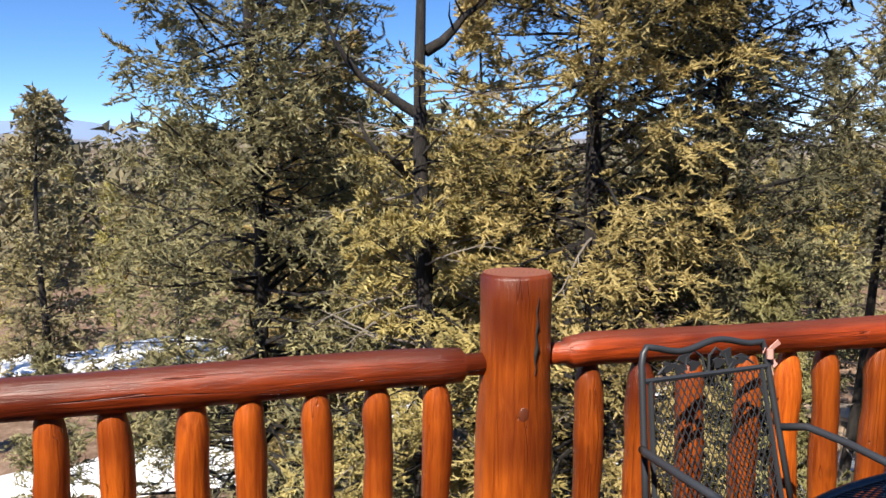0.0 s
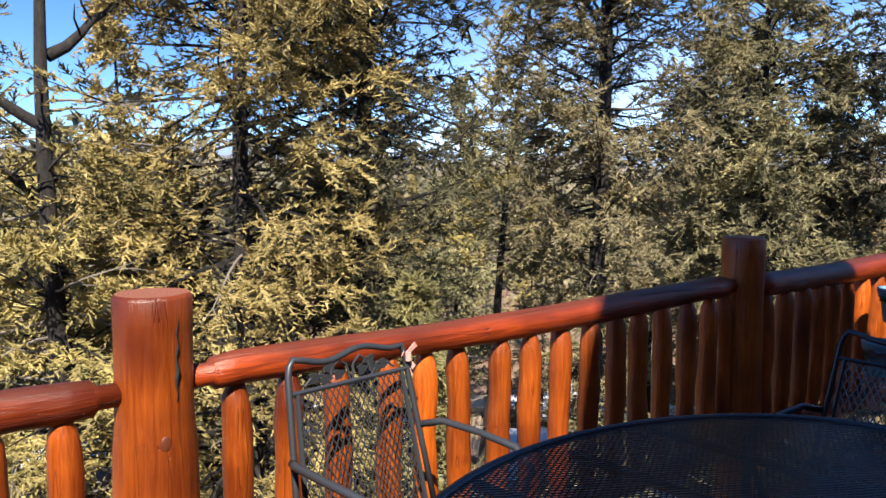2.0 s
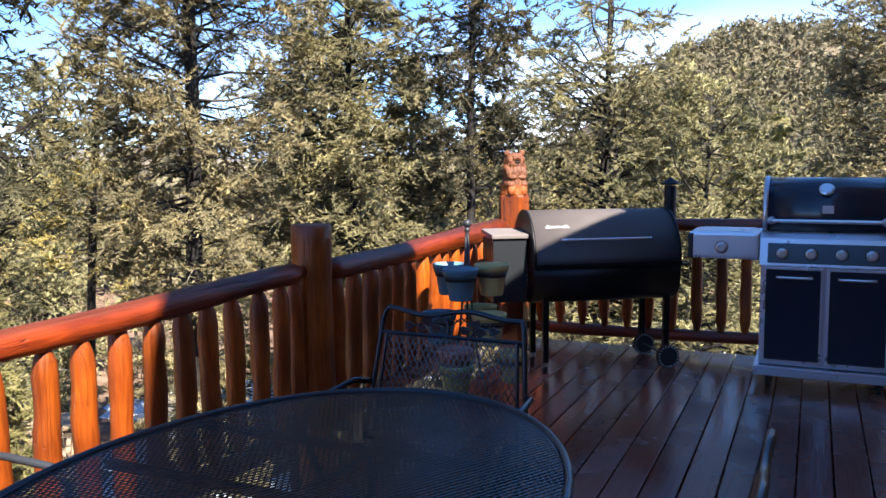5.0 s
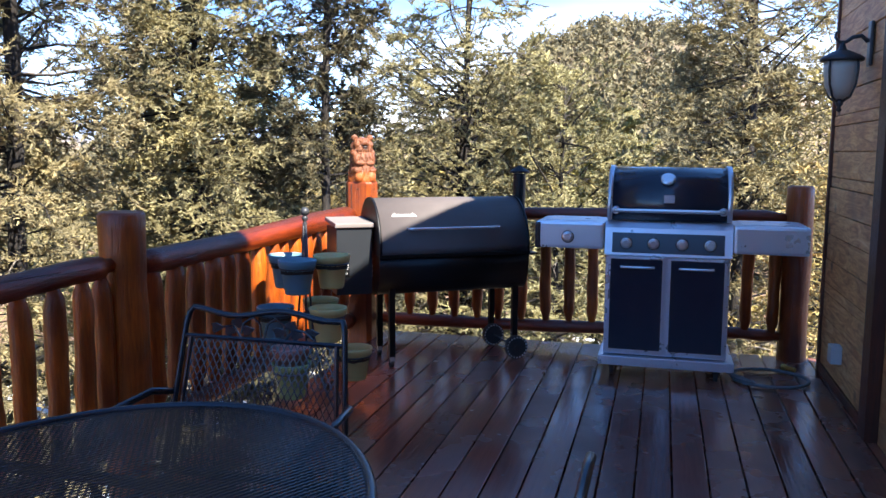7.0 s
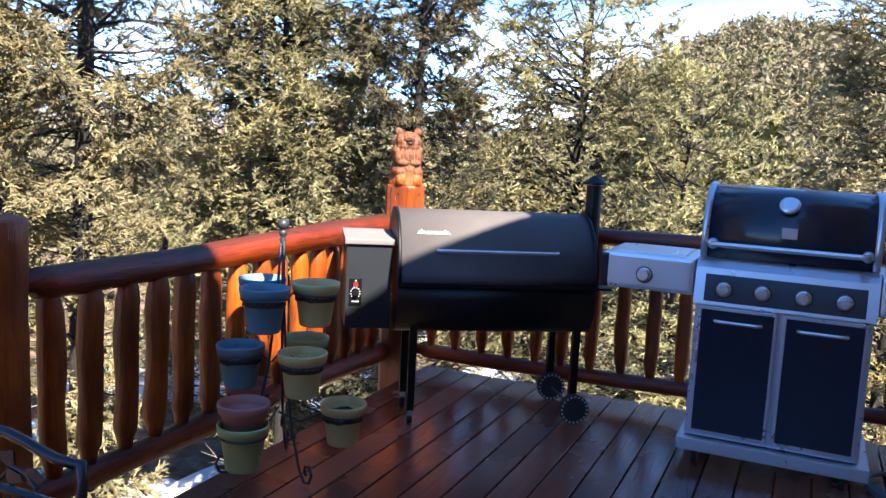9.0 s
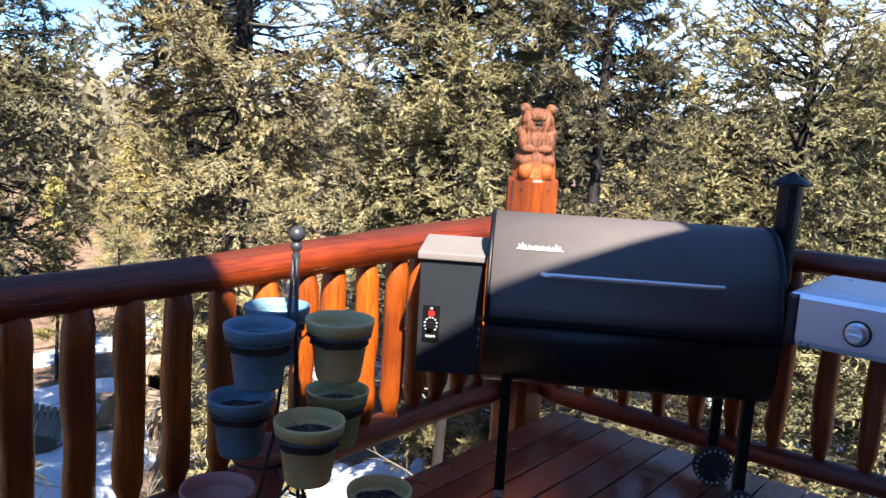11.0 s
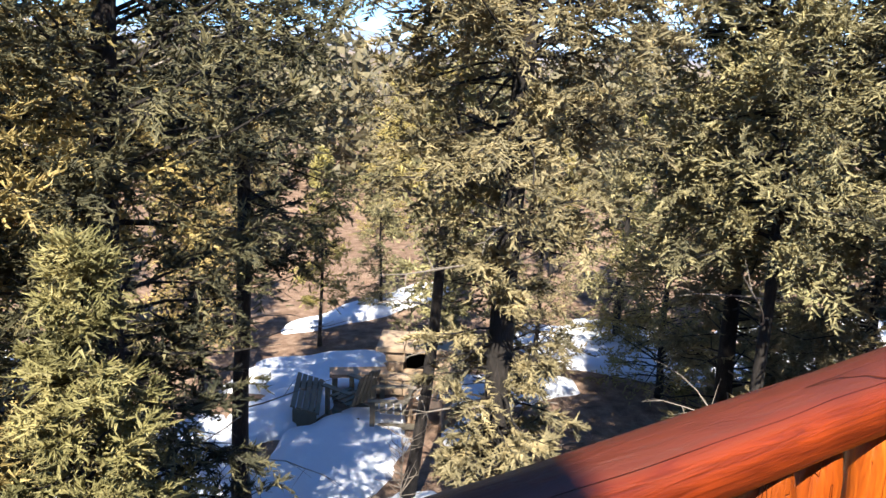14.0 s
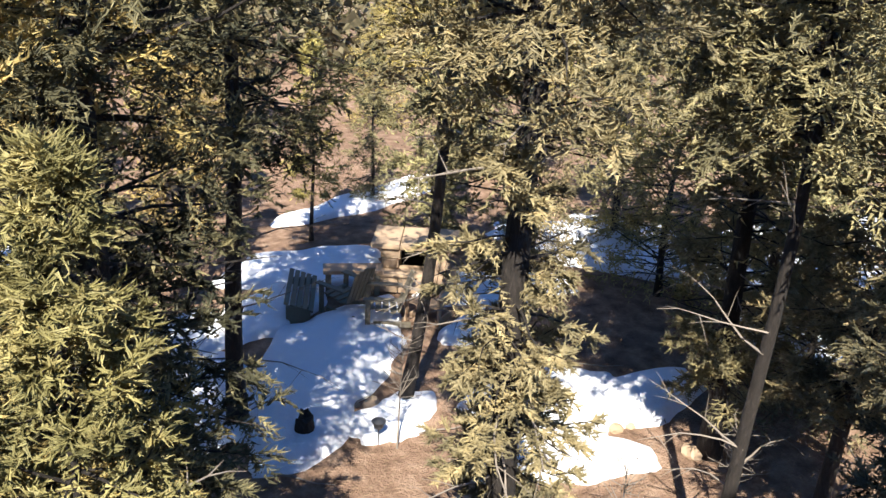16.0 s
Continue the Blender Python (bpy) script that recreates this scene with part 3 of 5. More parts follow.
# ---- the house wall's boards, trims and fittings ----
# Upper outline is unseen; its steps are shaped to cast the deck's shade.
profile_wall("wall_north", [(-6, -4), (5.86, -4), (5.86, 6.2), (3.88, 6.2), (3.86, 4.07), (3.45, 4.25), (3.03, 4.45), (2.13, 4.82), (1.85, 5.2), (1.2, 6.6), (0.4, 6.6), (-0.18, 5.14), (-0.32, 4.3), (-6, 4.3)], WALL_Y - 0.24, WALL_Y - 0.03, SIDING, "timber wall of the house along the deck, unseen top cut to shape the shade")


def slab(name, x0, x1, y0, y1, z0, z1, mat, label, bevel=0.004):
    bm = boxed(x0, x1, y0, y1, z0, z1, bevel)
    return tagged(obj(name, bm, mat), label, kind="structure")


slab("trim", 5.86, 5.90, WALL_Y - 0.24, WALL_Y + 0.012, -0.3, 3.4, TRIM, "dark brown corner board at the wall's end")
slab("trim", 4.52, 4.66, WALL_Y - 0.03, WALL_Y + 0.03, 0.0, 3.4, TRIM, "wide dark brown board beside the siding")
slab("wall_east", -6.0, -5.8, -1.4, 2.2, -4, 3.0, SIDING, "plain timber wall behind the start")
slab("baseboard", 4.66, 5.86, WALL_Y - 0.03, WALL_Y + 0.006, 0.0, 0.05, TRIM, "dark board where the wall meets the deck")


def siding_boards():
    e = tagged(new("wall_siding"), "knotty brown horizontal board siding on the house wall", kind="structure")
    rng = random.Random(12)
    z = 0.055
    while z < 3.3:
        h = rng.choice((0.135, 0.15, 0.06, 0.145, 0.15))
        bm = boxed(4.662, 5.858, WALL_Y - 0.03, WALL_Y + rng.uniform(-0.006, 0.0), z, z + h - 0.005, 0.004)
        part("board", bm, SIDING, e)
        z += h


siding_boards()


def wall_lamp():
    e = thing("wall_lantern", "bronze wall lantern with frosted glass bowl on the siding", "wall lamp", "", (5.02, WALL_Y, 1.63))
    c = (0, 0.135, 0)
    bm = bmesh.new()
    lathe(bm, [(0.018, -0.02), (0.05, 0.0), (0.075, 0.05), (0.083, 0.13), (0.083, 0.165)], 24, c)
    part("glass_bowl", bm, FROST, e, smooth=True)
    bm = bmesh.new()
    lathe(bm, [(0.098, 0.165), (0.104, 0.172), (0.104, 0.182), (0.085, 0.195), (0.045, 0.215), (0.02, 0.225), (0.012, 0.25), (0.008, 0.265)], 24, c)
    part("roof_cap", bm, IRON, e, smooth=True)
    for i in range(4):
        a = math.pi / 4 + i * math.pi / 2
        bm = bmesh.new()
        tube(bm, [(c[0] + r * math.cos(a), c[1] + r * math.sin(a), z) for r, z in ((0.09, 0.17), (0.094, 0.12), (0.085, 0.05), (0.058, -0.01), (0.018, -0.035))], 0.006, 6)
        part("cage_rib", bm, IRON, e, smooth=True)
    bm = bmesh.new()
    lathe(bm, [(0.004, -0.085), (0.016, -0.075), (0.008, -0.06), (0.02, -0.045), (0.02, -0.03), (0.01, -0.02)], 12, c)
    part("finial", bm, IRON, e, smooth=True)
    bm = bmesh.new()
    tube(bm, [(0, 0.02, 0.26), (0, 0.05, 0.29), (0, 0.09, 0.285), (0, 0.12, 0.262), (0, 0.15, 0.262), (0, 0.172, 0.285), (0, 0.168, 0.31), (0, 0.15, 0.312)], [0.011, 0.011, 0.01, 0.009, 0.009, 0.008, 0.007, 0.006], 8)
    part("scroll_arm", bm, IRON, e, smooth=True)
    bm = boxed(-0.035, 0.035, 0, 0.018, 0.14, 0.36, 0.012)
    part("backplate", bm, IRON, e)


wall_lamp()


def outlet():
    e = thing("outlet_cover", "grey weatherproof outlet box low on the siding", "outlet", "", (5.27, WALL_Y, 0.24))
    part("cover", boxed(-0.05, 0.05, 0, 0.06, -0.05, 0.05, 0.012), GREY_BOX, e)
    part("back_box", boxed(0.065, 0.10, 0, 0.02, -0.05, 0.04, 0.004), IRON, e)


outlet()


def hose():
    e = thing("gas_hose", "coiled grey gas hose with a brass fitting on the deck", "hose", "", (5.5, -0.82, 0.012))
    bm = bmesh.new()
    pts = []
    for i in range(60):
        a = i / 59 * 2 * math.pi * 1.12 + 1.9
        pts.append((0.19 * math.cos(a), 0.215 * math.sin(a), 0.012 * i / 59))
    pts += [(0.16, 0.33, 0.02), (0.18, 0.45, 0.03), (0.2, 0.55, 0.08)]
    tube(bm, pts, 0.010, 8)
    part("hose_line", bm, HOSE, e, smooth=True)
    bm = bmesh.new()
    tube(bm, [(0.20, -0.17, 0.012), (0.24, -0.12, 0.016)], 0.015, 8)
    tube(bm, [(0.24, -0.12, 0.016), (0.25, -0.10, 0.017)], 0.022, 6)
    part("fitting", bm, BRASS, e)


hose()


# ---- gas grill ----
def bar_handle(name, p0, p1, out, r, mat, parent, boss=0.02):
    p0, p1, out = Vector(p0), Vector(p1), Vector(out)
    bm = bmesh.new()
    d = (p1 - p0).normalized() * 0.03
    tube(bm, [p0, p0 + out * 0.8, p0 + out + d * 0.4, p0 + out + d, p1 + out - d, p1 + out - d * 0.4, p1 + out * 0.8, p1], r, 10)
    return part(name, bm, mat, parent, smooth=True)


def knob(name, at, r, mat, parent):
    e = bmesh.new()
    lathe(e, [(r * 1.25, 0), (r * 1.25, 0.006), (r, 0.01), (r * 0.92, 0.032), (r * 0.8, 0.036)], 20)
    box(e, -0.004, 0.004, -r * 0.8, r * 0.8, 0.036, 0.043)
    bmesh.ops.transform(e, matrix=pose(*at, 0, -90, 0), verts=e.verts)
    ob = part(name, e, mat, parent)
    ring = bmesh.new()
    lathe(ring, [(r * 1.45, 0), (r * 1.45, 0.003), (r * 1.26, 0.005)], 20)
    bmesh.ops.transform(ring, matrix=pose(at[0] + 0.0005, at[1], at[2], 0, -90, 0), verts=ring.verts)
    part("knob_bezel", ring, BLACK_STEEL, ob, "dark ring behind the knob")
    return ob


def gas_grill():
    e = thing("gas_grill", "black and stainless gas grill with four knobs and closed lid", "grill", "", (5.36, -0.21, 0))
    # local: x goes away from the front, y to the left
    b = part("cabinet", boxed(0.012, 0.46, -0.352, 0.352, 0.135, 0.735, 0.004), STAINLESS, e)
    part("base_shelf", boxed(-0.03, 0.49, -0.395, 0.38, 0.072, 0.128, 0.006), STAINLESS, e)
    for s, n in ((1, 0), (-1, 1)):
        y0, y1 = (0.012, 0.333) if s > 0 else (-0.333, -0.012)
        d = part("door", boxed(-0.012, 0.010, y0, y1, 0.155, 0.725, 0.003), STAINLESS, e)
        part("door_panel", boxed(-0.016, -0.0122, y0 + 0.012, y1 - 0.012, 0.17, 0.712, 0.001), ENAMEL, d)
        bar_handle("door_handle", (-0.016, y1 - 0.075 if s > 0 else y0 + 0.075, 0.668), (-0.016, y1 - 0.26 if s > 0 else y0 + 0.26, 0.668), (-0.03, 0, 0), 0.008, CHROME, d)
    for y in (-0.345, 0.345):
        for z in (0.22, 0.33, 0.45, 0.57, 0.68):
            bm = bmesh.new()
            lathe(bm, [(0.005, 0), (0.004, 0.003)], 8)
            bmesh.ops.transform(bm, matrix=pose(0.012, y, z, 0, -90, 0), verts=bm.verts)
            part("rivet", bm, CHROME, b)
    # control panel
    bm = bmesh.new()
    prof = [(-0.035, 0.738), (0.40, 0.738), (0.40, 0.935), (0.03, 0.935), (-0.01, 0.895)]
    va = [bm.verts.new((x, -0.358, z)) for x, z in prof]
    vb = [bm.verts.new((x, 0.358, z)) for x, z in prof]
    bm.faces.new(va)
    bm.faces.new(vb[::-1])
    for i in range(5):
        j = (i + 1) % 5
        bm.faces.new((va[i], vb[i], vb[j], va[j]))
    c = part("control_box", bm, STAINLESS, e)
    tilt = pose(-0.037, 0, 0.752, 0, 9, 0)
    bm = boxed(0, 0.004, -0.315, 0.315, 0, 0.118, 0.001)
    bmesh.ops.transform(bm, matrix=tilt, verts=bm.verts)
    part("knob_panel", bm, ENAMEL, c)
    for y in (0.235, 0.08, -0.08, -0.235):
        knob("knob", (-0.032, y, 0.808), 0.025, CHROME, c)
    # lid
    prof = [(0.015, 0.94), (0.005, 1.02), (0.012, 1.10), (0.045, 1.165), (0.10, 1.215), (0.18, 1.243), (0.28, 1.25), (0.38, 1.235), (0.44, 1.19), (0.465, 1.10), (0.465, 0.94)]

    def hood(y0, y1, grow, name, mat, parent):
        bm = bmesh.new()
        cx, cz = 0.24, 1.05
        pr = [(cx + (x - cx) * (1 + grow), cz + (z - cz) * (1 + grow) if z > 0.95 else z) for x, z in prof]
        n = len(pr)
        va = [bm.verts.new((x, y0, z)) for x, z in pr]
        vb = [bm.verts.new((x, y1, z)) for x, z in pr]
        bm.faces.new(va)
        bm.faces.new(vb[::-1])
        for i in range(n):
            j = (i + 1) % n
            bm.faces.new((va[i], vb[i], vb[j], va[j])).smooth = True
        return part(name, bm, mat, parent)

    lid = hood(-0.322, 0.322, 0, "lid", ENAMEL, e)
    hood(0.3225, 0.35, 0.04, "lid_end_cap", STAINLESS, lid)
    hood(-0.35, -0.3225, 0.04, "lid_end_cap", STAINLESS, lid)
    bar_handle("lid_handle", (0.01, 0.30, 1.0), (0.01, -0.30, 1.0), (-0.05, 0, 0), 0.012, CHROME, lid)
    for y in (0.30, -0.30):
        bm = bmesh.new()
        lathe(bm, [(0.022, 0), (0.024, 0.012), (0.016, 0.02)], 16)
        bmesh.ops.transform(bm, matrix=pose(0.006, y, 1.0, 0, -90, 0), verts=bm.verts)
        part("handle_boss", bm, STAINLESS, lid, smooth=True)
    bm = bmesh.new()
    lathe(bm, [(0.042, 0), (0.042, 0.012), (0.034, 0.018), (0.03, 0.019)], 28)
    bmesh.ops.transform(bm, matrix=pose(0.045, 0.01, 1.178, 0, -48, 0), verts=bm.verts)
    part("thermometer", bm, CHROME, lid)
    bm = bmesh.new()
    box(bm, -0.002, 0.002, -0.03, 0.03, 1.045, 1.09)
    for k in range(3):
        box(bm, -0.0035, -0.002, -0.024, 0.024, 1.052 + k * 0.012, 1.058 + k * 0.012)
    part("badge", bm, STAINLESS, lid)
    # side shelves
    for s in (1, -1):
        y0, y1 = (0.362, 0.765) if s > 0 else (-0.765, -0.362)
        bm = boxed(-0.035, 0.40, y0, y1, 0.765, 0.925, 0.018)
        sh = part("side_shelf", bm, STAINLESS, e)
        part("shelf_inset", boxed(0.03, 0.36, y0 + 0.05, y1 - 0.05, 0.925, 0.929), STAINLESS, sh)
        if s > 0:
            knob("side_knob", (-0.037, 0.575, 0.835), 0.026, CHROME, sh)
            part("shelf_end", boxed(-0.037, 0.402, 0.735, 0.772, 0.763, 0.92, 0.014), IRON_BLUE, sh)
    for x in (0.04, 0.42):
        for y in (-0.30, 0.30):
            w = bmesh.new()
            tube(w, [(x, y - 0.012, 0.03), (x, y + 0.012, 0.03)], 0.03, 14)
            cst = part("caster", w, RUBBER, e)
            part("caster_fork", boxed(x - 0.012, x + 0.02, y - 0.02, y + 0.02, 0.045, 0.075), IRON, cst)


gas_grill()


# ---- pellet smoker ----
def smoker():
    e = thing("pellet_smoker", "black barrel pellet smoker with grey hopper, partly sunlit", "smoker", "", (5.05, 1.45, 0), -55.9)
    # local: x along the barrel from the hopper, y to the back
    cy, cz, R = 0.265, 0.70, 0.265

    def half(lo, hi, x0, x1, r, name, mat, parent, n=18, flat=0.0, cap=True):
        bm = bmesh.new()
        ring = []
        for i in range(n + 1):
            a = lo + (hi - lo) * i / n
            c, q = math.cos(a), math.sin(a)
            if q > 0:
                y, z = cy - r * c, cz + r * q * 1.27
            else:
                y, z = cy - r * math.copysign(abs(c) ** 0.45, c), cz - r * 0.96 * abs(q) ** 0.7
            ring.append((y, z))
        va = [bm.verts.new((x0, y, z)) for y, z in ring]
        vb = [bm.verts.new((x1, y, z)) for y, z in ring]
        for i in range(n):
            bm.faces.new((va[i], va[i + 1], vb[i + 1], vb[i])).smooth = True
        bm.faces.new(va[::-1])
        bm.faces.new(vb)
        bm.faces.new((va[0], vb[0], vb[-1], va[-1]))
        return part(name, bm, mat, parent)

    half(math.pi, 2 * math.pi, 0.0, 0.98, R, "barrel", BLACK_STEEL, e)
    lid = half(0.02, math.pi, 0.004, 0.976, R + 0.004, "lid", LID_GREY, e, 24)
    half(0.02, math.pi, -0.004, 0.012, R + 0.008, "lid_end_band", BLACK_STEEL, lid, 24)
    half(0.02, math.pi, 0.968, 0.984, R + 0.008, "lid_end_band", BLACK_STEEL, lid, 24)
    part("seam_flange", boxed(-0.005, 0.985, -0.012, 0.012, 0.69, 0.712, 0.004), BLACK_STEEL, e)
    bar_handle("lid_handle", (0.185, 0.035, 0.865), (0.775, 0.035, 0.865), (0, -0.04, 0), 0.009, CHROME, lid)
    bm = boxed(0.09, 0.25, -0.0015, 0.0015, 0.0, 0.0035)
    for x, h, w in ((0.100, 0.022, 0.006), (0.111, 0.028, 0.007), (0.122, 0.020, 0.006), (0.214, 0.018, 0.006), (0.225, 0.027, 0.007), (0.237, 0.021, 0.006)):
        for y in (-0.0015, 0.0015):
            bm.faces.new([bm.verts.new((x + u, y, z)) for u, z in ((-w, 0.003), (w, 0.003), (w * 0.35, h * 0.5), (w * 0.7, h * 0.5), (0, h), (-w * 0.7, h * 0.5), (-w * 0.35, h * 0.5))][::-1 if y > 0 else 1])
    for k in range(10):
        box(bm, 0.132 + k * 0.0074, 0.1368 + k * 0.0074, -0.0015, 0.0015, 0.007, 0.014 + 0.003 * (k % 3 == 0))
    bmesh.ops.transform(bm, matrix=pose(0, 0.068, 0.936, -38, 0, 0), verts=bm.verts)
    part("name_plate", bm, WHITE, lid)
    # chimney
    bm = bmesh.new()
    tube(bm, [(0.97, 0.32, 0.78), (1.02, 0.32, 0.80), (1.045, 0.32, 0.85), (1.05, 0.32, 1.19)], 0.042, 18)
    ch = part("chimney", bm, BLACK_STEEL, e, smooth=False)
    bm = bmesh.new()
    lathe(bm, [(0.066, 1.195), (0.066, 1.205), (0.004, 1.245)], 20, (1.05, 0.32, 0))
    part("chimney_cap", bm, BLACK_STEEL, ch)
    part("end_shelf_bracket", boxed(0.99, 1.12, 0.16, 0.46, 0.66, 0.672), BLACK_STEEL, e)
    # hopper
    bm = boxed(-0.240, -0.018, 0.115, 0.42, 0.46, 0.866, 0.006)
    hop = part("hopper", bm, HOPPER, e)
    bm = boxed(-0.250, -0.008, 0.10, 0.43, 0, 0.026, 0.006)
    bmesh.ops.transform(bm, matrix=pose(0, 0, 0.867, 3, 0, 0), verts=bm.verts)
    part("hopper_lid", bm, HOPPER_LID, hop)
    pan = part("control_panel", boxed(-0.222, -0.162, 0.110, 0.1148, 0.575, 0.706, 0.002), BLACK_STEEL, hop)
    part("display", boxed(-0.202, -0.180, 0.107, 0.110, 0.668, 0.686), RED, pan)
    bm = bmesh.new()
    for k in range(10):
        a = -0.7 + k * (math.pi + 1.4) / 9
        c, s = math.cos(a), math.sin(a)
        box(bm, -0.1925 + 0.022 * c - 0.003, -0.1925 + 0.022 * c + 0.003, 0.108, 0.1098, 0.636 + 0.026 * s - 0.0022, 0.636 + 0.026 * s + 0.0022)
    for k in range(4):
        box(bm, -0.208 + k * 0.009, -0.202 + k * 0.009, 0.108, 0.1098, 0.590, 0.598)
    box(bm, -0.196, -0.188, 0.108, 0.1098, 0.692, 0.698)
    part("dial_marks", bm, WHITE, pan)
    bm = bmesh.new()
    lathe(bm, [(0.013, 0), (0.011, 0.018)], 16)
    bmesh.ops.transform(bm, matrix=pose(-0.1925, 0.110, 0.634, 90, 0, 0), verts=bm.verts)
    part("dial", bm, BLACK_STEEL, pan)
    for z in (0.57, 0.60, 0.63, 0.67):
        part("bolt", boxed(-0.024, -0.016, 0.105, 0.112, z, z + 0.008), CHROME, hop)
    # legs
    for x, y in ((0.09, 0.06), (0.09, 0.36), (0.92, 0.08), (0.92, 0.47)):
        part("leg", boxed(x - 0.018, x + 0.018, y - 0.018, y + 0.018, 0.07 if x < 0.5 else 0.05, 0.62, 0.003), BLACK_STEEL, e)
        if x < 0.5:
            bm = bmesh.new()
            tube(bm, [(x - 0.011, y + 0.01, 0.027), (x + 0.011, y + 0.01, 0.027)], 0.027, 14)
            cst = part("caster", bm, RUBBER, e)
            part("caster_fork", boxed(x - 0.016, x + 0.016, y - 0.012, y + 0.012, 0.035, 0.075, 0.003), CHROME, cst)
        else:
            bm = bmesh.new()
            yo = y - 0.055
            tube(bm, [(x, yo, 0.075), (x, yo + 0.032, 0.075)], 0.075, 28)
            tube(bm, [(x, yo - 0.004, 0.075), (x, yo + 0.036, 0.075)], 0.02, 12)
            w = part("wheel", bm, RUBBER, e)
            bm = bmesh.new()
            for k in range(20):
                a = 2 * math.pi * k / 20
                xx, zz = x + 0.066 * math.cos(a), 0.075 + 0.066 * math.sin(a)
                box(bm, xx - 0.0045, xx + 0.0045, yo - 0.003, yo + 0.035, zz - 0.0045, zz + 0.0045)
            part("wheel_studs", bm, GREY_BOX, w)
    part("axle", boxed(0.915, 0.925, 0.08, 0.47, 0.07, 0.08), IRON, e)


smoker()


# ---- bear post ----
def bear_post():
    e = thing("corner_post", "square orange-red corner post with cut-off corners and bolt hole", "post", "", (6.02, 1.93, 0), 0)
    bm = bmesh.new()
    w, c = 0.096, 0.03
    pts = [(-w + c, -w), (w - c, -w), (w, -w + c), (w, w - c), (w - c, w), (-w + c, w), (-w, w - c), (-w, -w + c)]
    zs = [-0.35, 0.2, 0.6, 0.95, 1.10, 1.112]
    rings = [[bm.verts.new((x * (1 if i < 5 else 0.96), y * (1 if i < 5 else 0.96), z)) for x, y in pts] for i, z in enumerate(zs)]
    for a, b in zip(rings, rings[1:]):
        for k in range(8):
            bm.faces.new((a[k], a[(k + 1) % 8], b[(k + 1) % 8], b[k]))
    bm.faces.new(rings[-1])
    part("post_body", bm, LOG_Z, e)
    bm = bmesh.new()
    tube(bm, [(-w - 0.001, -0.005, 1.06), (-w + 0.004, -0.005, 1.06)], 0.006, 10)
    tube(bm, [(-0.01, -w - 0.001, 1.06), (-0.01, -w + 0.004, 1.06)], 0.006, 10)
    part("bolt_hole", bm, DARK_HOLE, e)
    bm = bmesh.new()
    tube(bm, [(-w - 0.0006, 0.042 + 0.003 * math.sin(k * 1.7), 0.86 + 0.024 * k) for k in range(11)], [0.0015, 0.002, 0.003, 0.0035, 0.0025, 0.003, 0.003, 0.0035, 0.003, 0.004, 0.004], 6)
    part("drying_crack", bm, DARK_HOLE, e, "long upright drying crack")


bear_post()


def bear_wood():
    n = Nodes("carved_stained_wood")
    at = n.coords()
    m = n.coords((30, 30, 3.5))
    f = n.noise(m, 6, 6, 0.7)
    g = n.noise(at, 9, 3)
    col = n.mix(n.ramp(f, [(0.35, (0, 0, 0)), (0.62, (1, 1, 1))]), (0.028, 0.010, 0.006), (0.24, 0.080, 0.028))
    col = n.mix(n.ramp(g, [(0.4, (0, 0, 0)), (0.65, (0.7, 0.7, 0.7))]), col, (0.17, 0.050, 0.016))
    place = n.t.nodes.new("ShaderNodeSeparateXYZ")
    n.link(at, place.inputs[0])
    col = n.mix(n.ramp(place.outputs["Z"], [(0.05, (0.9, 0.9, 0.9)), (0.085, (0, 0, 0))]), col, (0.36, 0.085, 0.012))
    # Shade inside the mouth is painted as a dark spot.
    mouth_shade = n.t.nodes.new("ShaderNodeVectorMath")
    mouth_shade.operation = "DISTANCE"
    mouth_shade.inputs[1].default_value = (0, -0.078, 0.247)
    n.link(at, mouth_shade.inputs[0])
    n.colour(n.mix(n.ramp(mouth_shade.outputs["Value"], [(0.017, (1, 1, 1)), (0.022, (0, 0, 0))]), col, (0.02, 0.007, 0.004)))
    n.set(Roughness=0.4)
    n.bump(f, 0.9, 0.008)
    return n.mat


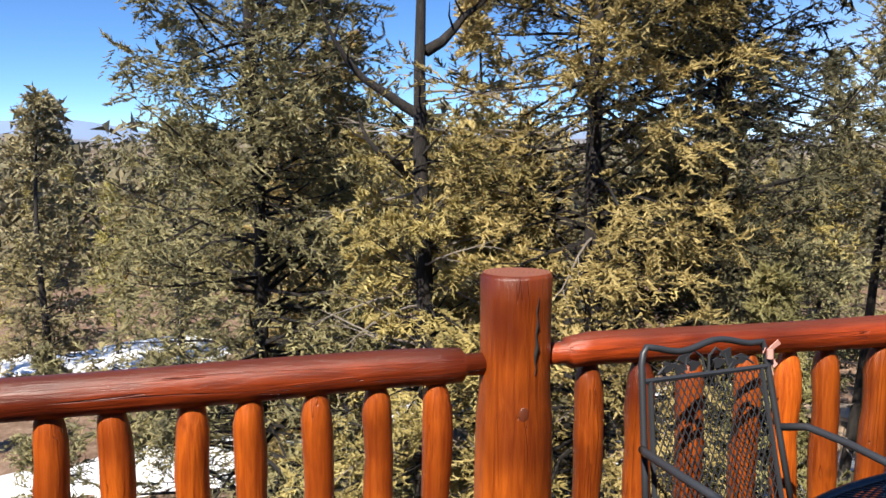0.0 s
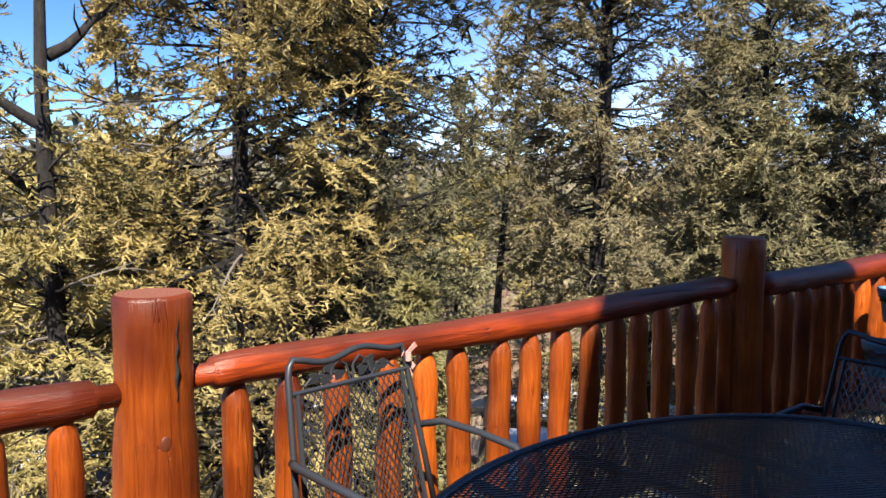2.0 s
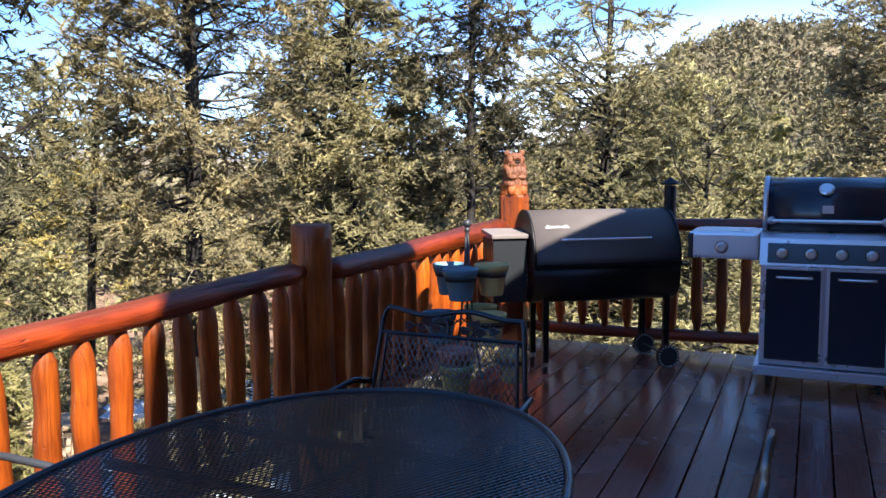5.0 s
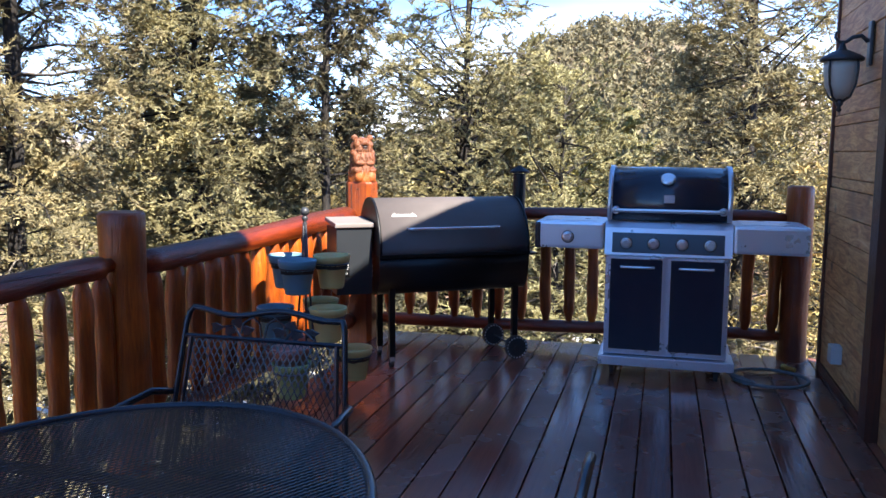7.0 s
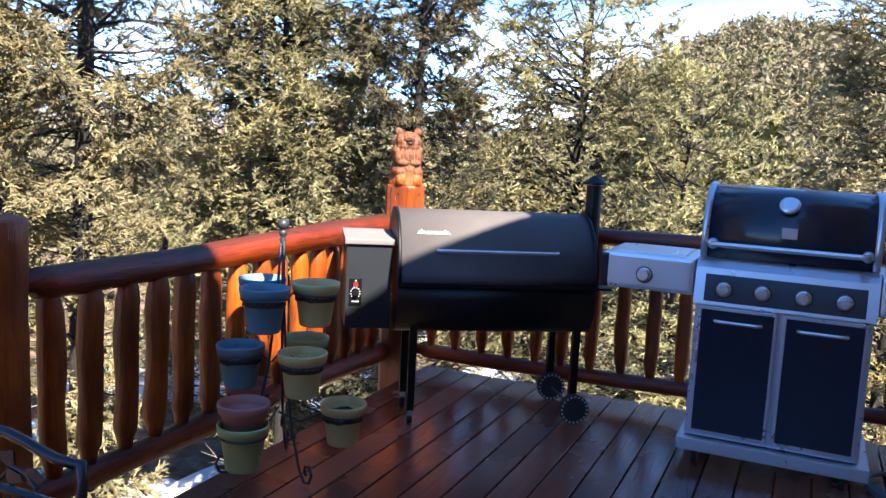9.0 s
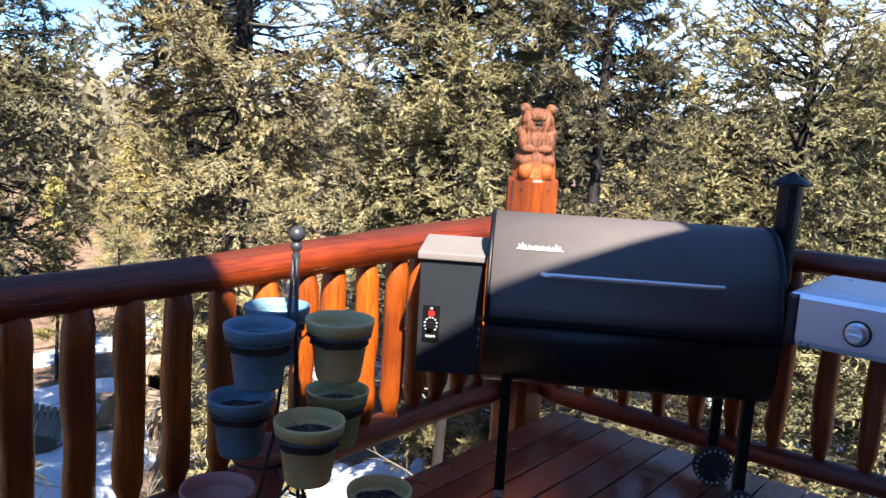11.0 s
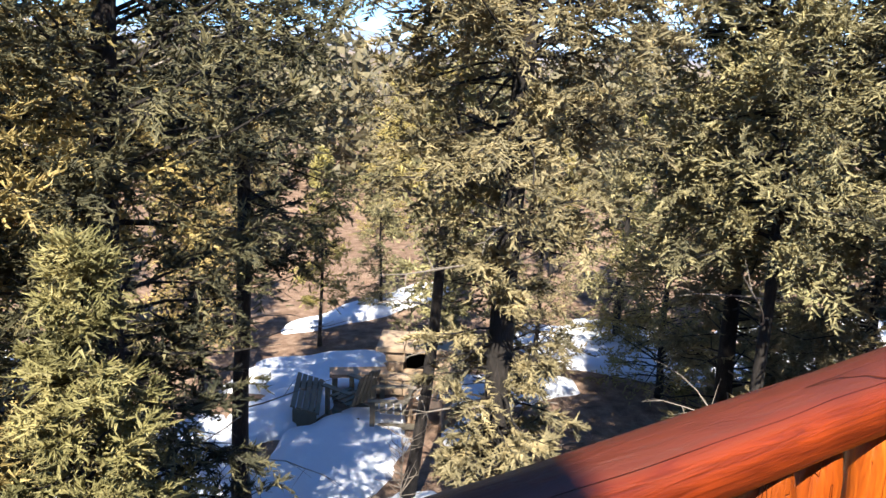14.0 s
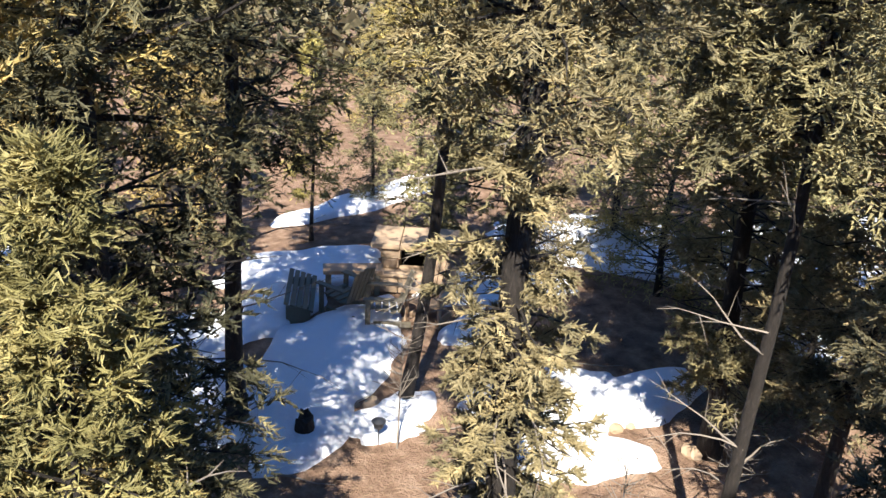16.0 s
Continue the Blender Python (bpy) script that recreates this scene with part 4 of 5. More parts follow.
def bear():
    bm = bmesh.new()

    def blob(x, y, z, sx, sy, sz, u=20, v=14, amp=0.03):
        r = bmesh.ops.create_uvsphere(bm, u_segments=u, v_segments=v, radius=1.0)["verts"]
        for p in r:
            q = Vector((x + p.co.x * sx, y + p.co.y * sy, z + p.co.z * sz))
            k = 1 + amp * noise.noise(Vector((q.x * 60, q.y * 60, q.z * 18)))
            p.co = Vector((x, y, z)) + (q - Vector((x, y, z))) * k

    prof = [(0.099, 0.0), (0.097, 0.03), (0.094, 0.07), (0.09, 0.10), (0.084, 0.125), (0.081, 0.135), (0.086, 0.15), (0.086, 0.18), (0.08, 0.20), (0.076, 0.21), (0.080, 0.225), (0.078, 0.25), (0.07, 0.275), (0.06, 0.295), (0.04, 0.31), (0.01, 0.316)]
    fine = []
    for (r0, z0), (r1, z1) in zip(prof, prof[1:]):
        fine += [(r0 + (r1 - r0) * k / 3, z0 + (z1 - z0) * k / 3) for k in range(3)]
    lathe(bm, fine + [prof[-1]], 40)
    for v in bm.verts:
        a = math.atan2(v.co.y, v.co.x)
        v.co *= 1
        f = 1 + 0.05 * math.sin(a * 17 + math.sin(v.co.z * 40) * 1.5) + 0.04 * noise.noise(Vector((a * 4, v.co.z * 30, 1)))
        v.co.x *= f
        v.co.y *= f
    for s in (-1, 1):
        blob(s * 0.042, -0.072, 0.034, 0.037, 0.032, 0.042)
        blob(s * 0.048, -0.045, 0.080, 0.044, 0.050, 0.032, amp=0.08)
        blob(s * 0.062, -0.020, 0.200, 0.030, 0.034, 0.034, amp=0.10)
        blob(s * 0.060, -0.048, 0.160, 0.024, 0.032, 0.042, amp=0.10)
        blob(s * 0.034, -0.076, 0.132, 0.036, 0.020, 0.018, amp=0.10)
        blob(s * 0.058, -0.012, 0.312, 0.024, 0.016, 0.024)
        blob(s * 0.046, -0.036, 0.262, 0.026, 0.030, 0.032, amp=0.08)
    blob(0, -0.055, 0.268, 0.036, 0.036, 0.020)
    blob(0, -0.086, 0.276, 0.014, 0.010, 0.010)
    blob(0, -0.060, 0.228, 0.026, 0.022, 0.010)
    n0 = len(bm.faces)
    blob(0, -0.066, 0.246, 0.025, 0.020, 0.011)
    for s in (-1, 1):
        blob(s * 0.028, -0.066, 0.288, 0.005, 0.005, 0.005, 8, 6)
    bm.faces.ensure_lookup_table()
    for i, f in enumerate(bm.faces):
        f.smooth = True
        if i >= n0:
            f.material_index = 1
    ob = obj("bear_carving", bm, [bear_wood(), DARK_HOLE])
    skin = ob.modifiers.new("one_skin", "REMESH")
    skin.mode, skin.voxel_size, skin.use_smooth_shade = "VOXEL", 0.003, True
    tagged(ob, "carved wooden bear statue with open mouth on the corner post", "statue")
    ob.matrix_basis = pose(6.02, 1.93, 1.112, 0, 0, -50)


bear()


# ---- iron patio furniture ----
def lattice(bm, inside, angle, pitch, width, u0, u1, v0, v1, thick, m):
    """Expanded metal: two crossing families of thin flat strips, cut to a shape."""
    for fam, sgn in enumerate((1, -1)):
        a = angle * sgn
        d, nrm = (math.cos(a), math.sin(a)), (-math.sin(a), math.cos(a))
        reach = math.hypot(u1 - u0, v1 - v0)
        cu, cv = (u0 + u1) / 2, (v0 + v1) / 2
        n = int(reach / pitch / 2) + 1
        for k in range(-n, n + 1):
            ou, ov = cu + nrm[0] * k * pitch, cv + nrm[1] * k * pitch
            ts = [t for t in (i * reach / 240 - reach / 2 for i in range(241)) if inside(ou + d[0] * t, ov + d[1] * t)]
            if len(ts) < 2:
                continue
            t0, t1 = ts[0], ts[-1]
            q = []
            for t in (t0, t1):
                for w in (-width / 2, width / 2):
                    for h in (0, thick):
                        q.append(bm.verts.new(m @ Vector((ou + d[0] * t + nrm[0] * w, ov + d[1] * t + nrm[1] * w, h + fam * thick * 0.6))))
            for f in ((0, 1, 3, 2), (4, 6, 7, 5), (0, 4, 5, 1), (2, 3, 7, 6), (0, 2, 6, 4), (1, 5, 7, 3)):
                bm.faces.new([q[i] for i in f])


def patio_table():
    e = thing("patio_table", "oval dark blue iron mesh table standing on the deck", "table", "", (1.45, 0.79, 0))
    A, B = 0.74, 0.53
    bm = bmesh.new()
    lattice(bm, lambda u, v: (u / A) ** 2 + (v / B) ** 2 < 1, radians(30), 0.0125, 0.0042, -A, A, -B, B, 0.0022, pose(0, 0, 0.712))
    part("mesh_top", bm, IRON_BLUE, e, "slate blue diamond mesh top")
    bm = bmesh.new()
    tube(bm, [(A * math.cos(t), B * math.sin(t), 0.712) for t in (2 * math.pi * k / 96 for k in range(96))], 0.011, 10, closed=True)
    part("rim", bm, IRON_BLUE, e, smooth=True)
    for x in (-0.3, 0.0, 0.3):
        part("cross_bar", boxed(x - 0.01, x + 0.01, -B * 0.9, B * 0.9, 0.69, 0.706), IRON_BLUE, e)
    for sx in (-1, 1):
        for sy in (-1, 1):
            bm = bmesh.new()
            tube(bm, [(sx * 0.45, sy * 0.30, 0.70), (sx * 0.40, sy * 0.26, 0.5), (sx * 0.36, sy * 0.22, 0.3), (sx * 0.42, sy * 0.27, 0.1), (sx * 0.46, sy * 0.31, 0.012)], 0.013, 8)
            part("leg", bm, IRON_BLUE, e, smooth=True)


patio_table()


def patio_chair(x, y, rz, label, ribbon=False, width=0.5, mat=None, hoop_z=0.885):
    """Faces local -y; the back stands at y = 0."""
    mat = mat or IRON
    e = thing("patio_chair", label, "chair", "chairs round the patio table", (x, y, 0), rz)
    w = width / 2
    lean = math.tan(radians(12))

    def bk(u, z):
        return Vector((u, (z - 0.4) * lean - 0.11, z))

    top = []
    for i in range(13):
        t = -1 + 2 * i / 12
        top.append(bk(t * (w - 0.02), hoop_z - 0.012 + 0.010 * math.cos((t - 0.25) * 1.5 * math.pi)))
    frame_pts = [bk(-w - 0.035, 0.42), bk(-w - 0.02, 0.60), bk(-w - 0.005, 0.78), bk(-w, hoop_z - 0.045), bk(-w + 0.008, hoop_z - 0.018)] + top + [bk(w - 0.008, hoop_z - 0.018), bk(w, hoop_z - 0.045), bk(w + 0.005, 0.78), bk(w + 0.02, 0.60), bk(w + 0.035, 0.42)]
    bm = bmesh.new()
    tube(bm, frame_pts, 0.0088, 8)
    part("back_hoop", bm, mat, e, smooth=True)
    pz = hoop_z - 0.085
    bm = bmesh.new()
    for u0, u1, z0, z1 in ((-w + 0.0, w - 0.0, pz, pz), (-w + 0.02, -w - 0.005, pz, 0.43), (w - 0.02, w + 0.005, pz, 0.43), (-w, w, 0.43, 0.43)):
        tube(bm, [bk(u0, z0), bk(u1, z1)], 0.0075, 6)
    part("panel_frame", bm, mat, e)
    bm = bmesh.new()
    rot = Matrix.Translation(bk(0, 0.43)) @ Matrix.Rotation(math.pi / 2 - radians(12), 4, "X")
    H = (pz - 0.43) / math.cos(radians(12))
    lattice(bm, lambda u, v: abs(u) < w - 0.015 + (H - v) * 0.02 and 0 < v < H, radians(62), 0.0175, 0.0028, -w, w, 0, H, 0.0018, rot)
    part("back_mesh", bm, mat, e, "open diamond mesh")
    # leaf scrolls
    bm = bmesh.new()
    for s in (-1, 1):
        tube(bm, [bk(s * u, z) for u, z in ((0.005, pz + 0.005), (0.012, pz + 0.045), (0.035, pz + 0.062), (0.062, pz + 0.045), (0.068, pz + 0.015))], 0.0035, 6)
        tube(bm, [bk(s * u, z) for u, z in ((0.07, pz + 0.005), (0.095, pz + 0.035), (0.13, pz + 0.03), (0.155, pz + 0.012))], 0.0035, 6)
    part("scroll", bm, mat, e)
    for s in (-1, 1):
        for u, z, a in ((0.05, 0.025, 0.3), (0.085, 0.045, 1.0), (0.105, 0.02, 2.2), (0.15, 0.028, 0.1)):
            bm = bmesh.new()
            c = bk(s * u * width / 0.5, pz + z)
            n = 8
            for side in (0, 1):
                vs = [bm.verts.new(c + Vector((0.019 * math.cos(t + a) * (1 + 0.3 * math.cos(3 * t)), -0.002 + 0.004 * side, 0.014 * math.sin(t + a) * (1 + 0.3 * math.cos(3 * t))))) for t in (2 * math.pi * k / n for k in range(n))]
                bm.faces.new(vs if side else vs[::-1])
            vv = list(bm.verts)
            for k in range(n):
                bm.faces.new((vv[k], vv[(k + 1) % n], vv[n + (k + 1) % n], vv[n + k]))
            part("iron_leaf", bm, mat, e)
    # seat
    D = 0.46
    bm = bmesh.new()
    lattice(bm, lambda u, v: abs(u) < w and -D < v < -0.1, radians(62), 0.0175, 0.0028, -w, w, -D, -0.1, 0.0018, pose(0, 0, 0.418))
    part("seat_mesh", bm, mat, e)
    bm = bmesh.new()
    tube(bm, [(-w, -0.1, 0.42), (-w, -D + 0.04, 0.42), (-w + 0.04, -D, 0.415), (w - 0.04, -D, 0.415), (w, -D + 0.04, 0.42), (w, -0.1, 0.42)], 0.0105, 8, closed=True)
    part("seat_frame", bm, mat, e, smooth=True)
    for s in (-1, 1):
        bm = bmesh.new()
        tube(bm, [bk(s * (w + 0.022), 0.64), Vector((s * (w + 0.055), -0.12, 0.655)), Vector((s * (w + 0.06), -0.25, 0.65)), Vector((s * (w + 0.055), -0.38, 0.64)), Vector((s * (w + 0.045), -0.44, 0.60)), Vector((s * (w + 0.02), -0.42, 0.50)), Vector((s * w, -0.40, 0.42))], 0.0105, 8)
        part("arm", bm, mat, e, smooth=True)
        bm = bmesh.new()
        tube(bm, [(s * w, -D + 0.05, 0.41), (s * (w + 0.01), -D - 0.01, 0.2), (s * (w + 0.02), -D - 0.02, 0.012), (s * (w + 0.02), -0.30, 0.012), (s * (w + 0.02), -0.02, 0.012), (s * (w + 0.01), -0.10, 0.2), (s * (w + 0.01), -0.11, 0.41)], 0.0105, 8)
        part("leg", bm, mat, e, smooth=True)
    if ribbon:
        c = bk(w, hoop_z - 0.05)
        bm = bmesh.new()
        for d in ((0.035, -0.01, 0.03), (0.025, -0.012, -0.035), (-0.02, -0.014, 0.012), (0.012, -0.012, -0.06)):
            q = c + Vector(d)
            sd = Vector((-d[2], 0, d[0])).normalized() * 0.008
            vs = [bm.verts.new(v) for v in (c - sd * 0.6, c + sd * 0.6, q + sd, q - sd)]
            vt = [bm.verts.new(v.co + Vector((0, -0.003, 0))) for v in vs]
            bm.faces.new(vs)
            bm.faces.new(vt[::-1])
            for k in range(4):
                bm.faces.new((vs[k], vt[k], vt[(k + 1) % 4], vs[(k + 1) % 4]))
        tube(bm, [c + Vector((0, -0.016, 0.012)), c + Vector((0, -0.018, -0.012))], 0.009, 8)
        part("ribbon", bm, PINK, e, "faded pink cloth ribbon")
    return e


patio_chair(1.19, 1.84, 8, "grey iron chair with pink ribbon in the sun by the railing", True, 0.40)
patio_chair(2.53, 0.905, -90, "dark iron mesh chair at the table's end, in shade", False, 0.49, IRON_BLUE)
patio_chair(1.42, -0.09, 180, "dark iron mesh chair with its back to the house", False, 0.49, IRON_BLUE)


# ---- flower pots ----
def pot(x, y, z, mat, soil, label, r=0.098, h=0.175):
    e = thing("flower_pot", label, "flower pot", "pots on the plant stand", (x, y, z - h))
    bm = bmesh.new()
    prof = [(r * 0.62, 0), (r * 0.66, 0.01), (r * 0.84, h * 0.78), (r * 0.95, h * 0.80), (r, h * 0.97), (r * 0.985, h), (r * 0.93, h), (r * 0.90, h * 0.84), (r * 0.80, h * 0.6), (0.01, h * 0.58)]
    lathe(bm, prof, 32)
    part("pot_body", bm, mat, e, smooth=True)
    if soil:
        bm = bmesh.new()
        rng = random.Random(int(x * 1000))
        lathe(bm, [(r * 0.86, h * 0.60), (r * 0.84, h * 0.74), (r * 0.5, h * 0.77), (0.01, h * 0.78)], 20)
        for v in bm.verts:
            v.co.z += rng.uniform(-0.004, 0.006)
        part("soil", bm, SOIL, e)
        bm = bmesh.new()
        for _ in range(16):
            a, q = rng.uniform(0, 6.28), rng.uniform(0, r * 0.6)
            p = Vector((q * math.cos(a), q * math.sin(a), h * 0.79))
            d = Vector((rng.uniform(-1, 1), rng.uniform(-1, 1), rng.uniform(0, 0.5))).normalized() * rng.uniform(0.015, 0.035)
            tube(bm, [p, p + d], 0.0012, 4)
        part("dry_stalks", bm, TWIG, e, kind="stuff")
    return e


POTS = ((4.224, 1.603, 0.785, BLUE_POT, 1, "blue-grey plastic pot with dry soil on the plant stand"), (4.40, 1.745, 0.785, BLUE_POT, 1, "blue-grey pot behind, with dry soil on the stand"), (4.425, 1.50, 0.79, OLIVE_POT, 1, "olive-green plastic pot with dark soil, high on the stand"),
        (4.286, 1.76, 0.525, BLUE_POT, 1, "blue-grey pot hanging on the stand's middle tier"), (4.291, 1.465, 0.535, OLIVE_POT, 1, "olive-green pot on the stand's middle tier"), (4.53, 1.61, 0.53, GREEN_POT, 1, "green pot with dead leaves on the middle tier"),
        (4.075, 1.575, 0.372, RED_POT, 0, "empty dull red pot stacked in a green pot"), (4.055, 1.56, 0.298, GREEN_POT, 0, "green pot on the lowest tier, holding a red pot"), (4.40, 1.80, 0.33, RED_POT, 0, "dull red pot at the back of the lowest tier"), (4.527, 1.413, 0.275, OLIVE_POT, 1, "olive-green pot low on the stand above the deck"))
for p in POTS:
    pot(*p)


def plant_stand():
    e = thing("plant_stand", "black wrought iron plant stand with ball finial on the deck", "plant stand", "", (4.36, 1.62, 0))
    bm = bmesh.new()
    bmesh.ops.create_uvsphere(bm, u_segments=18, v_segments=12, radius=0.023, matrix=Matrix.Translation((0, 0, 1.018)))
    lathe(bm, [(0.008, 0.915), (0.010, 0.945), (0.014, 0.957), (0.008, 0.965), (0.014, 0.975), (0.018, 0.985), (0.01, 0.998)], 12)
    part("finial", bm, IRON, e, "black ball finial", smooth=True)
    for k, a in enumerate((radians(-113), radians(140), radians(25))):
        c, s = math.cos(a), math.sin(a)
        bm = bmesh.new()
        pts = [(0.006 * c, 0.006 * s, 0.96), (0.02 * c, 0.02 * s, 0.7), (0.05 * c, 0.05 * s, 0.42), (0.10 * c, 0.10 * s, 0.2), (0.16 * c, 0.16 * s, 0.06), (0.20 * c, 0.20 * s, 0.012), (0.235 * c, 0.235 * s, 0.02), (0.25 * c, 0.25 * s, 0.055), (0.235 * c, 0.235 * s, 0.085), (0.205 * c, 0.205 * s, 0.08), (0.20 * c, 0.20 * s, 0.055), (0.215 * c, 0.215 * s, 0.045)]
        tube(bm, pts, 0.006, 6)
        part("leg_rod", bm, IRON, e, smooth=True)
        bm = bmesh.new()
        tube(bm, [((0.09 + 0.035 * math.cos(t) * (1 - t / 9)) * c, (0.09 + 0.035 * math.cos(t) * (1 - t / 9)) * s, 0.17 + 0.035 * math.sin(t) * (1 - t / 9)) for t in (i * 0.6 for i in range(13))], 0.0045, 6)
        part("scroll", bm, IRON, e, smooth=True)
    for x, y, z, *_ in POTS:
        if (x, y) == (4.075, 1.575):
            continue
        bm = bmesh.new()
        r = 0.088
        cx, cy = x - 4.36, y - 1.62
        tube(bm, [(cx + r * math.cos(t), cy + r * math.sin(t), z - 0.045) for t in (2 * math.pi * i / 24 for i in range(24))], 0.0045, 6, closed=True)
        part("pot_ring", bm, IRON, e)
        d = Vector((-cx, -cy, 0))
        L = d.length
        d.normalize()
        bm = bmesh.new()
        p0 = Vector((cx, cy, z - 0.045)) + d * r
        tube(bm, [p0, p0.lerp(Vector((0, 0, z - 0.06)), 0.5) + Vector((0, 0, -0.02)), Vector((0, 0, z - 0.03))], 0.0045, 6)
        part("ring_arm", bm, IRON, e)


plant_stand()


def deck_floor():
    e = tagged(new("floor"), "deck floor of dark red-brown stained boards", kind="structure")
    rng = random.Random(4)
    pitch = 0.1462
    n = 0
    y = 1.206 + 4 * pitch
    while y > WALL_Y - 0.05:
        for x0, x1 in ((-3.4, 1.35), (1.353, DECK_X1)) if n % 2 else ((-3.4, -0.2), (-0.197, DECK_X1)):
            y0 = max(y - pitch + 0.008, WALL_Y - 0.028)
            if y - y0 < 0.03:
                continue
            bm = boxed(x0, x1 + rng.uniform(-0.004, 0.004) * (x1 > 6), y0, y, -0.038 + rng.uniform(-0.001, 0.001), 0.0, 0.004)
            part("board", bm, DECK, e)
        y -= pitch
        n += 1
    for k in range(24):
        xx = -3.3 + 0.405 * k
        part("joist", boxed(xx - 0.02, xx + 0.02, -1.17, 1.74, -0.285, -0.042), TRIM, e)
    part("rim_joist", boxed(DECK_X1 - 0.05, DECK_X1 - 0.01, -1.17, 1.74, -0.285, -0.042), TRIM, e)
    part("rim_joist", boxed(-3.4, DECK_X1 - 0.01, 1.743, 1.783, -0.285, -0.042), TRIM, e)
    return e


for x, y in ((0.735, 2.0), (3.385, 2.0), (6.05, 1.9), (6.08, -1.02), (-2.2, 2.0)):
    bm = bmesh.new()
    gz = ground_z(x, y) - 0.3
    tube(bm, [(x, y, gz), (x, y, -0.36)], 0.09, 16)
    tagged(obj("support_post", bm, LOG_Z, smooth=True), "plain log post under the deck railing", "post", "posts under the deck")
deck_floor()


# ---- trees ----
def unit(v):
    return v / np.maximum(np.linalg.norm(v, axis=-1, keepdims=True), 1e-9)


def crown_arrays(seed, H, base, R, n_br, nodes, leaf, per, trunk_pts, droop=0.5, sparse=0.0, shape=0.75, cap=1.0, slim=0.4, fingers=9, body=0.027, waist=1.0):
    """Branches bear boughs, boughs bear fingers of fine needles: the needles' vertices and triangles, and the branches' lines."""
    rng = np.random.default_rng(seed)
    t = np.where(rng.random(n_br) < 0.88, rng.random(n_br) * 0.66, 0.66 + 0.34 * rng.random(n_br)) if H > 10 else rng.random(n_br) ** 1.25
    t = np.sort(t) * cap
    h = base + (H - base) * t
    prof = np.clip((1 - t) ** shape * 1.08 + 0.06, 0.07, 1) * (0.55 + 0.45 * np.minimum(1, t * 6 + 0.35))
    L = R * prof * rng.uniform(0.62, 1.22, n_br) * np.interp(t, [0, 0.25, 0.4], [waist, waist, 1.0])
    az = rng.random(n_br) * 2 * np.pi
    tp = np.array([p[:3] for p in trunk_pts])
    ox, oy = np.interp(h, tp[:, 2], tp[:, 0]), np.interp(h, tp[:, 2], tp[:, 1])
    rise = rng.uniform(-0.35, 0.9, n_br) * (0.4 + t)
    s = np.linspace(0, 1, 7)
    lines = np.empty((n_br, 7, 3))
    wob = rng.normal(0, 0.05, (n_br, 7, 3)) * L[:, None, None] * s[None, :, None]
    lines[:, :, 0] = ox[:, None] + np.cos(az)[:, None] * L[:, None] * s
    lines[:, :, 1] = oy[:, None] + np.sin(az)[:, None] * L[:, None] * s
    lines[:, :, 2] = h[:, None] + L[:, None] * (rise[:, None] * s - droop * (0.9 - 0.7 * t[:, None]) * s ** 2 * 0.8 + 0.22 * s ** 4)
    lines += wob
    # boughs: flat fans beside and at the end of each branch
    g = leaf / 0.045
    keep = np.nonzero(rng.random(n_br) > sparse + (1 - waist) * 1.0 * (t < 0.3))[0]
    idx = np.repeat(keep, nodes)
    u = np.tile(np.linspace(0.0, 1.0, nodes) ** 0.62 * 0.75 + 0.25, len(keep)) + rng.normal(0, 0.03, len(idx))
    u = np.clip(u, 0.12, 1)
    f = u * 6
    i0 = np.minimum(f.astype(int), 5)
    w = (f - i0)[:, None]
    P = lines[idx, i0] * (1 - w) + lines[idx, i0 + 1] * w
    D = unit(lines[idx, i0 + 1] - lines[idx, i0])
    side = unit(np.cross(D, np.array([0, 0, 1.0])))
    sg = np.tile(np.where(np.arange(nodes) % 2, 1, -1), len(keep))[:, None]
    tip = (u > 0.95)[:, None]
    B = unit(D * 0.75 + side * sg * np.where(tip, 0.15, rng.uniform(0.5, 1.1, (len(idx), 1))) + rng.normal(0, 0.4, (len(idx), 3)) + np.array([0, 0, 1.0]) * rng.uniform(-0.95, 0.45, (len(idx), 1)))
    BL = g ** 0.4 * (0.20 + 0.30 * (1 - u)) * np.clip(L[idx] / 1.2, 0.55, 1.25) * rng.uniform(0.7, 1.35, len(idx))
    # fingers along each bough, alternating
    m, nf = len(idx), fingers
    q = np.broadcast_to(np.linspace(0.12, 1.0, nf), (m, nf))
    fp = P[:, None, :] + B[:, None, :] * (BL[:, None] * q)[:, :, None]
    fp[:, :, 2] -= BL[:, None] * q ** 2 * 0.22
    bs = unit(np.cross(B, np.array([0, 0, 1.0])))
    fs = np.where(np.arange(nf) % 2, 1.0, -1.0) * np.where(np.arange(nf) == nf - 1, 0.1, 1.0)
    F = unit(B[:, None, :] * 0.9 + bs[:, None, :] * fs[None, :, None] * 0.75 + rng.normal(0, 0.36, (m, nf, 3)) + np.array([0, 0, 0.16]))
    FL = g ** 0.8 * rng.uniform(0.065, 0.135, (m, nf)) * (1.1 - 0.35 * q)
    # needles: small slivers leaning forwards round each finger
    k = per
    r = (np.arange(k) + 0.5) / k * 0.92
    nb = fp[:, :, None, :] + F[:, :, None, :] * (FL[:, :, None] * r)[..., None]
    rnd = unit(rng.normal(0, 1, (m, nf, k, 3)))
    dirs = unit(F[:, :, None, :] * 0.95 + rnd * 0.8)
    wide = unit(np.cross(dirs, rng.normal(0, 1, (m, nf, k, 3))))
    ln = leaf * rng.uniform(0.7, 1.25, (m, nf, k, 1))
    wd = ln * slim
    verts = np.stack([nb - wide * wd * 0.5, nb + wide * wd * 0.5, nb + dirs * ln], axis=3).reshape(-1, 3)
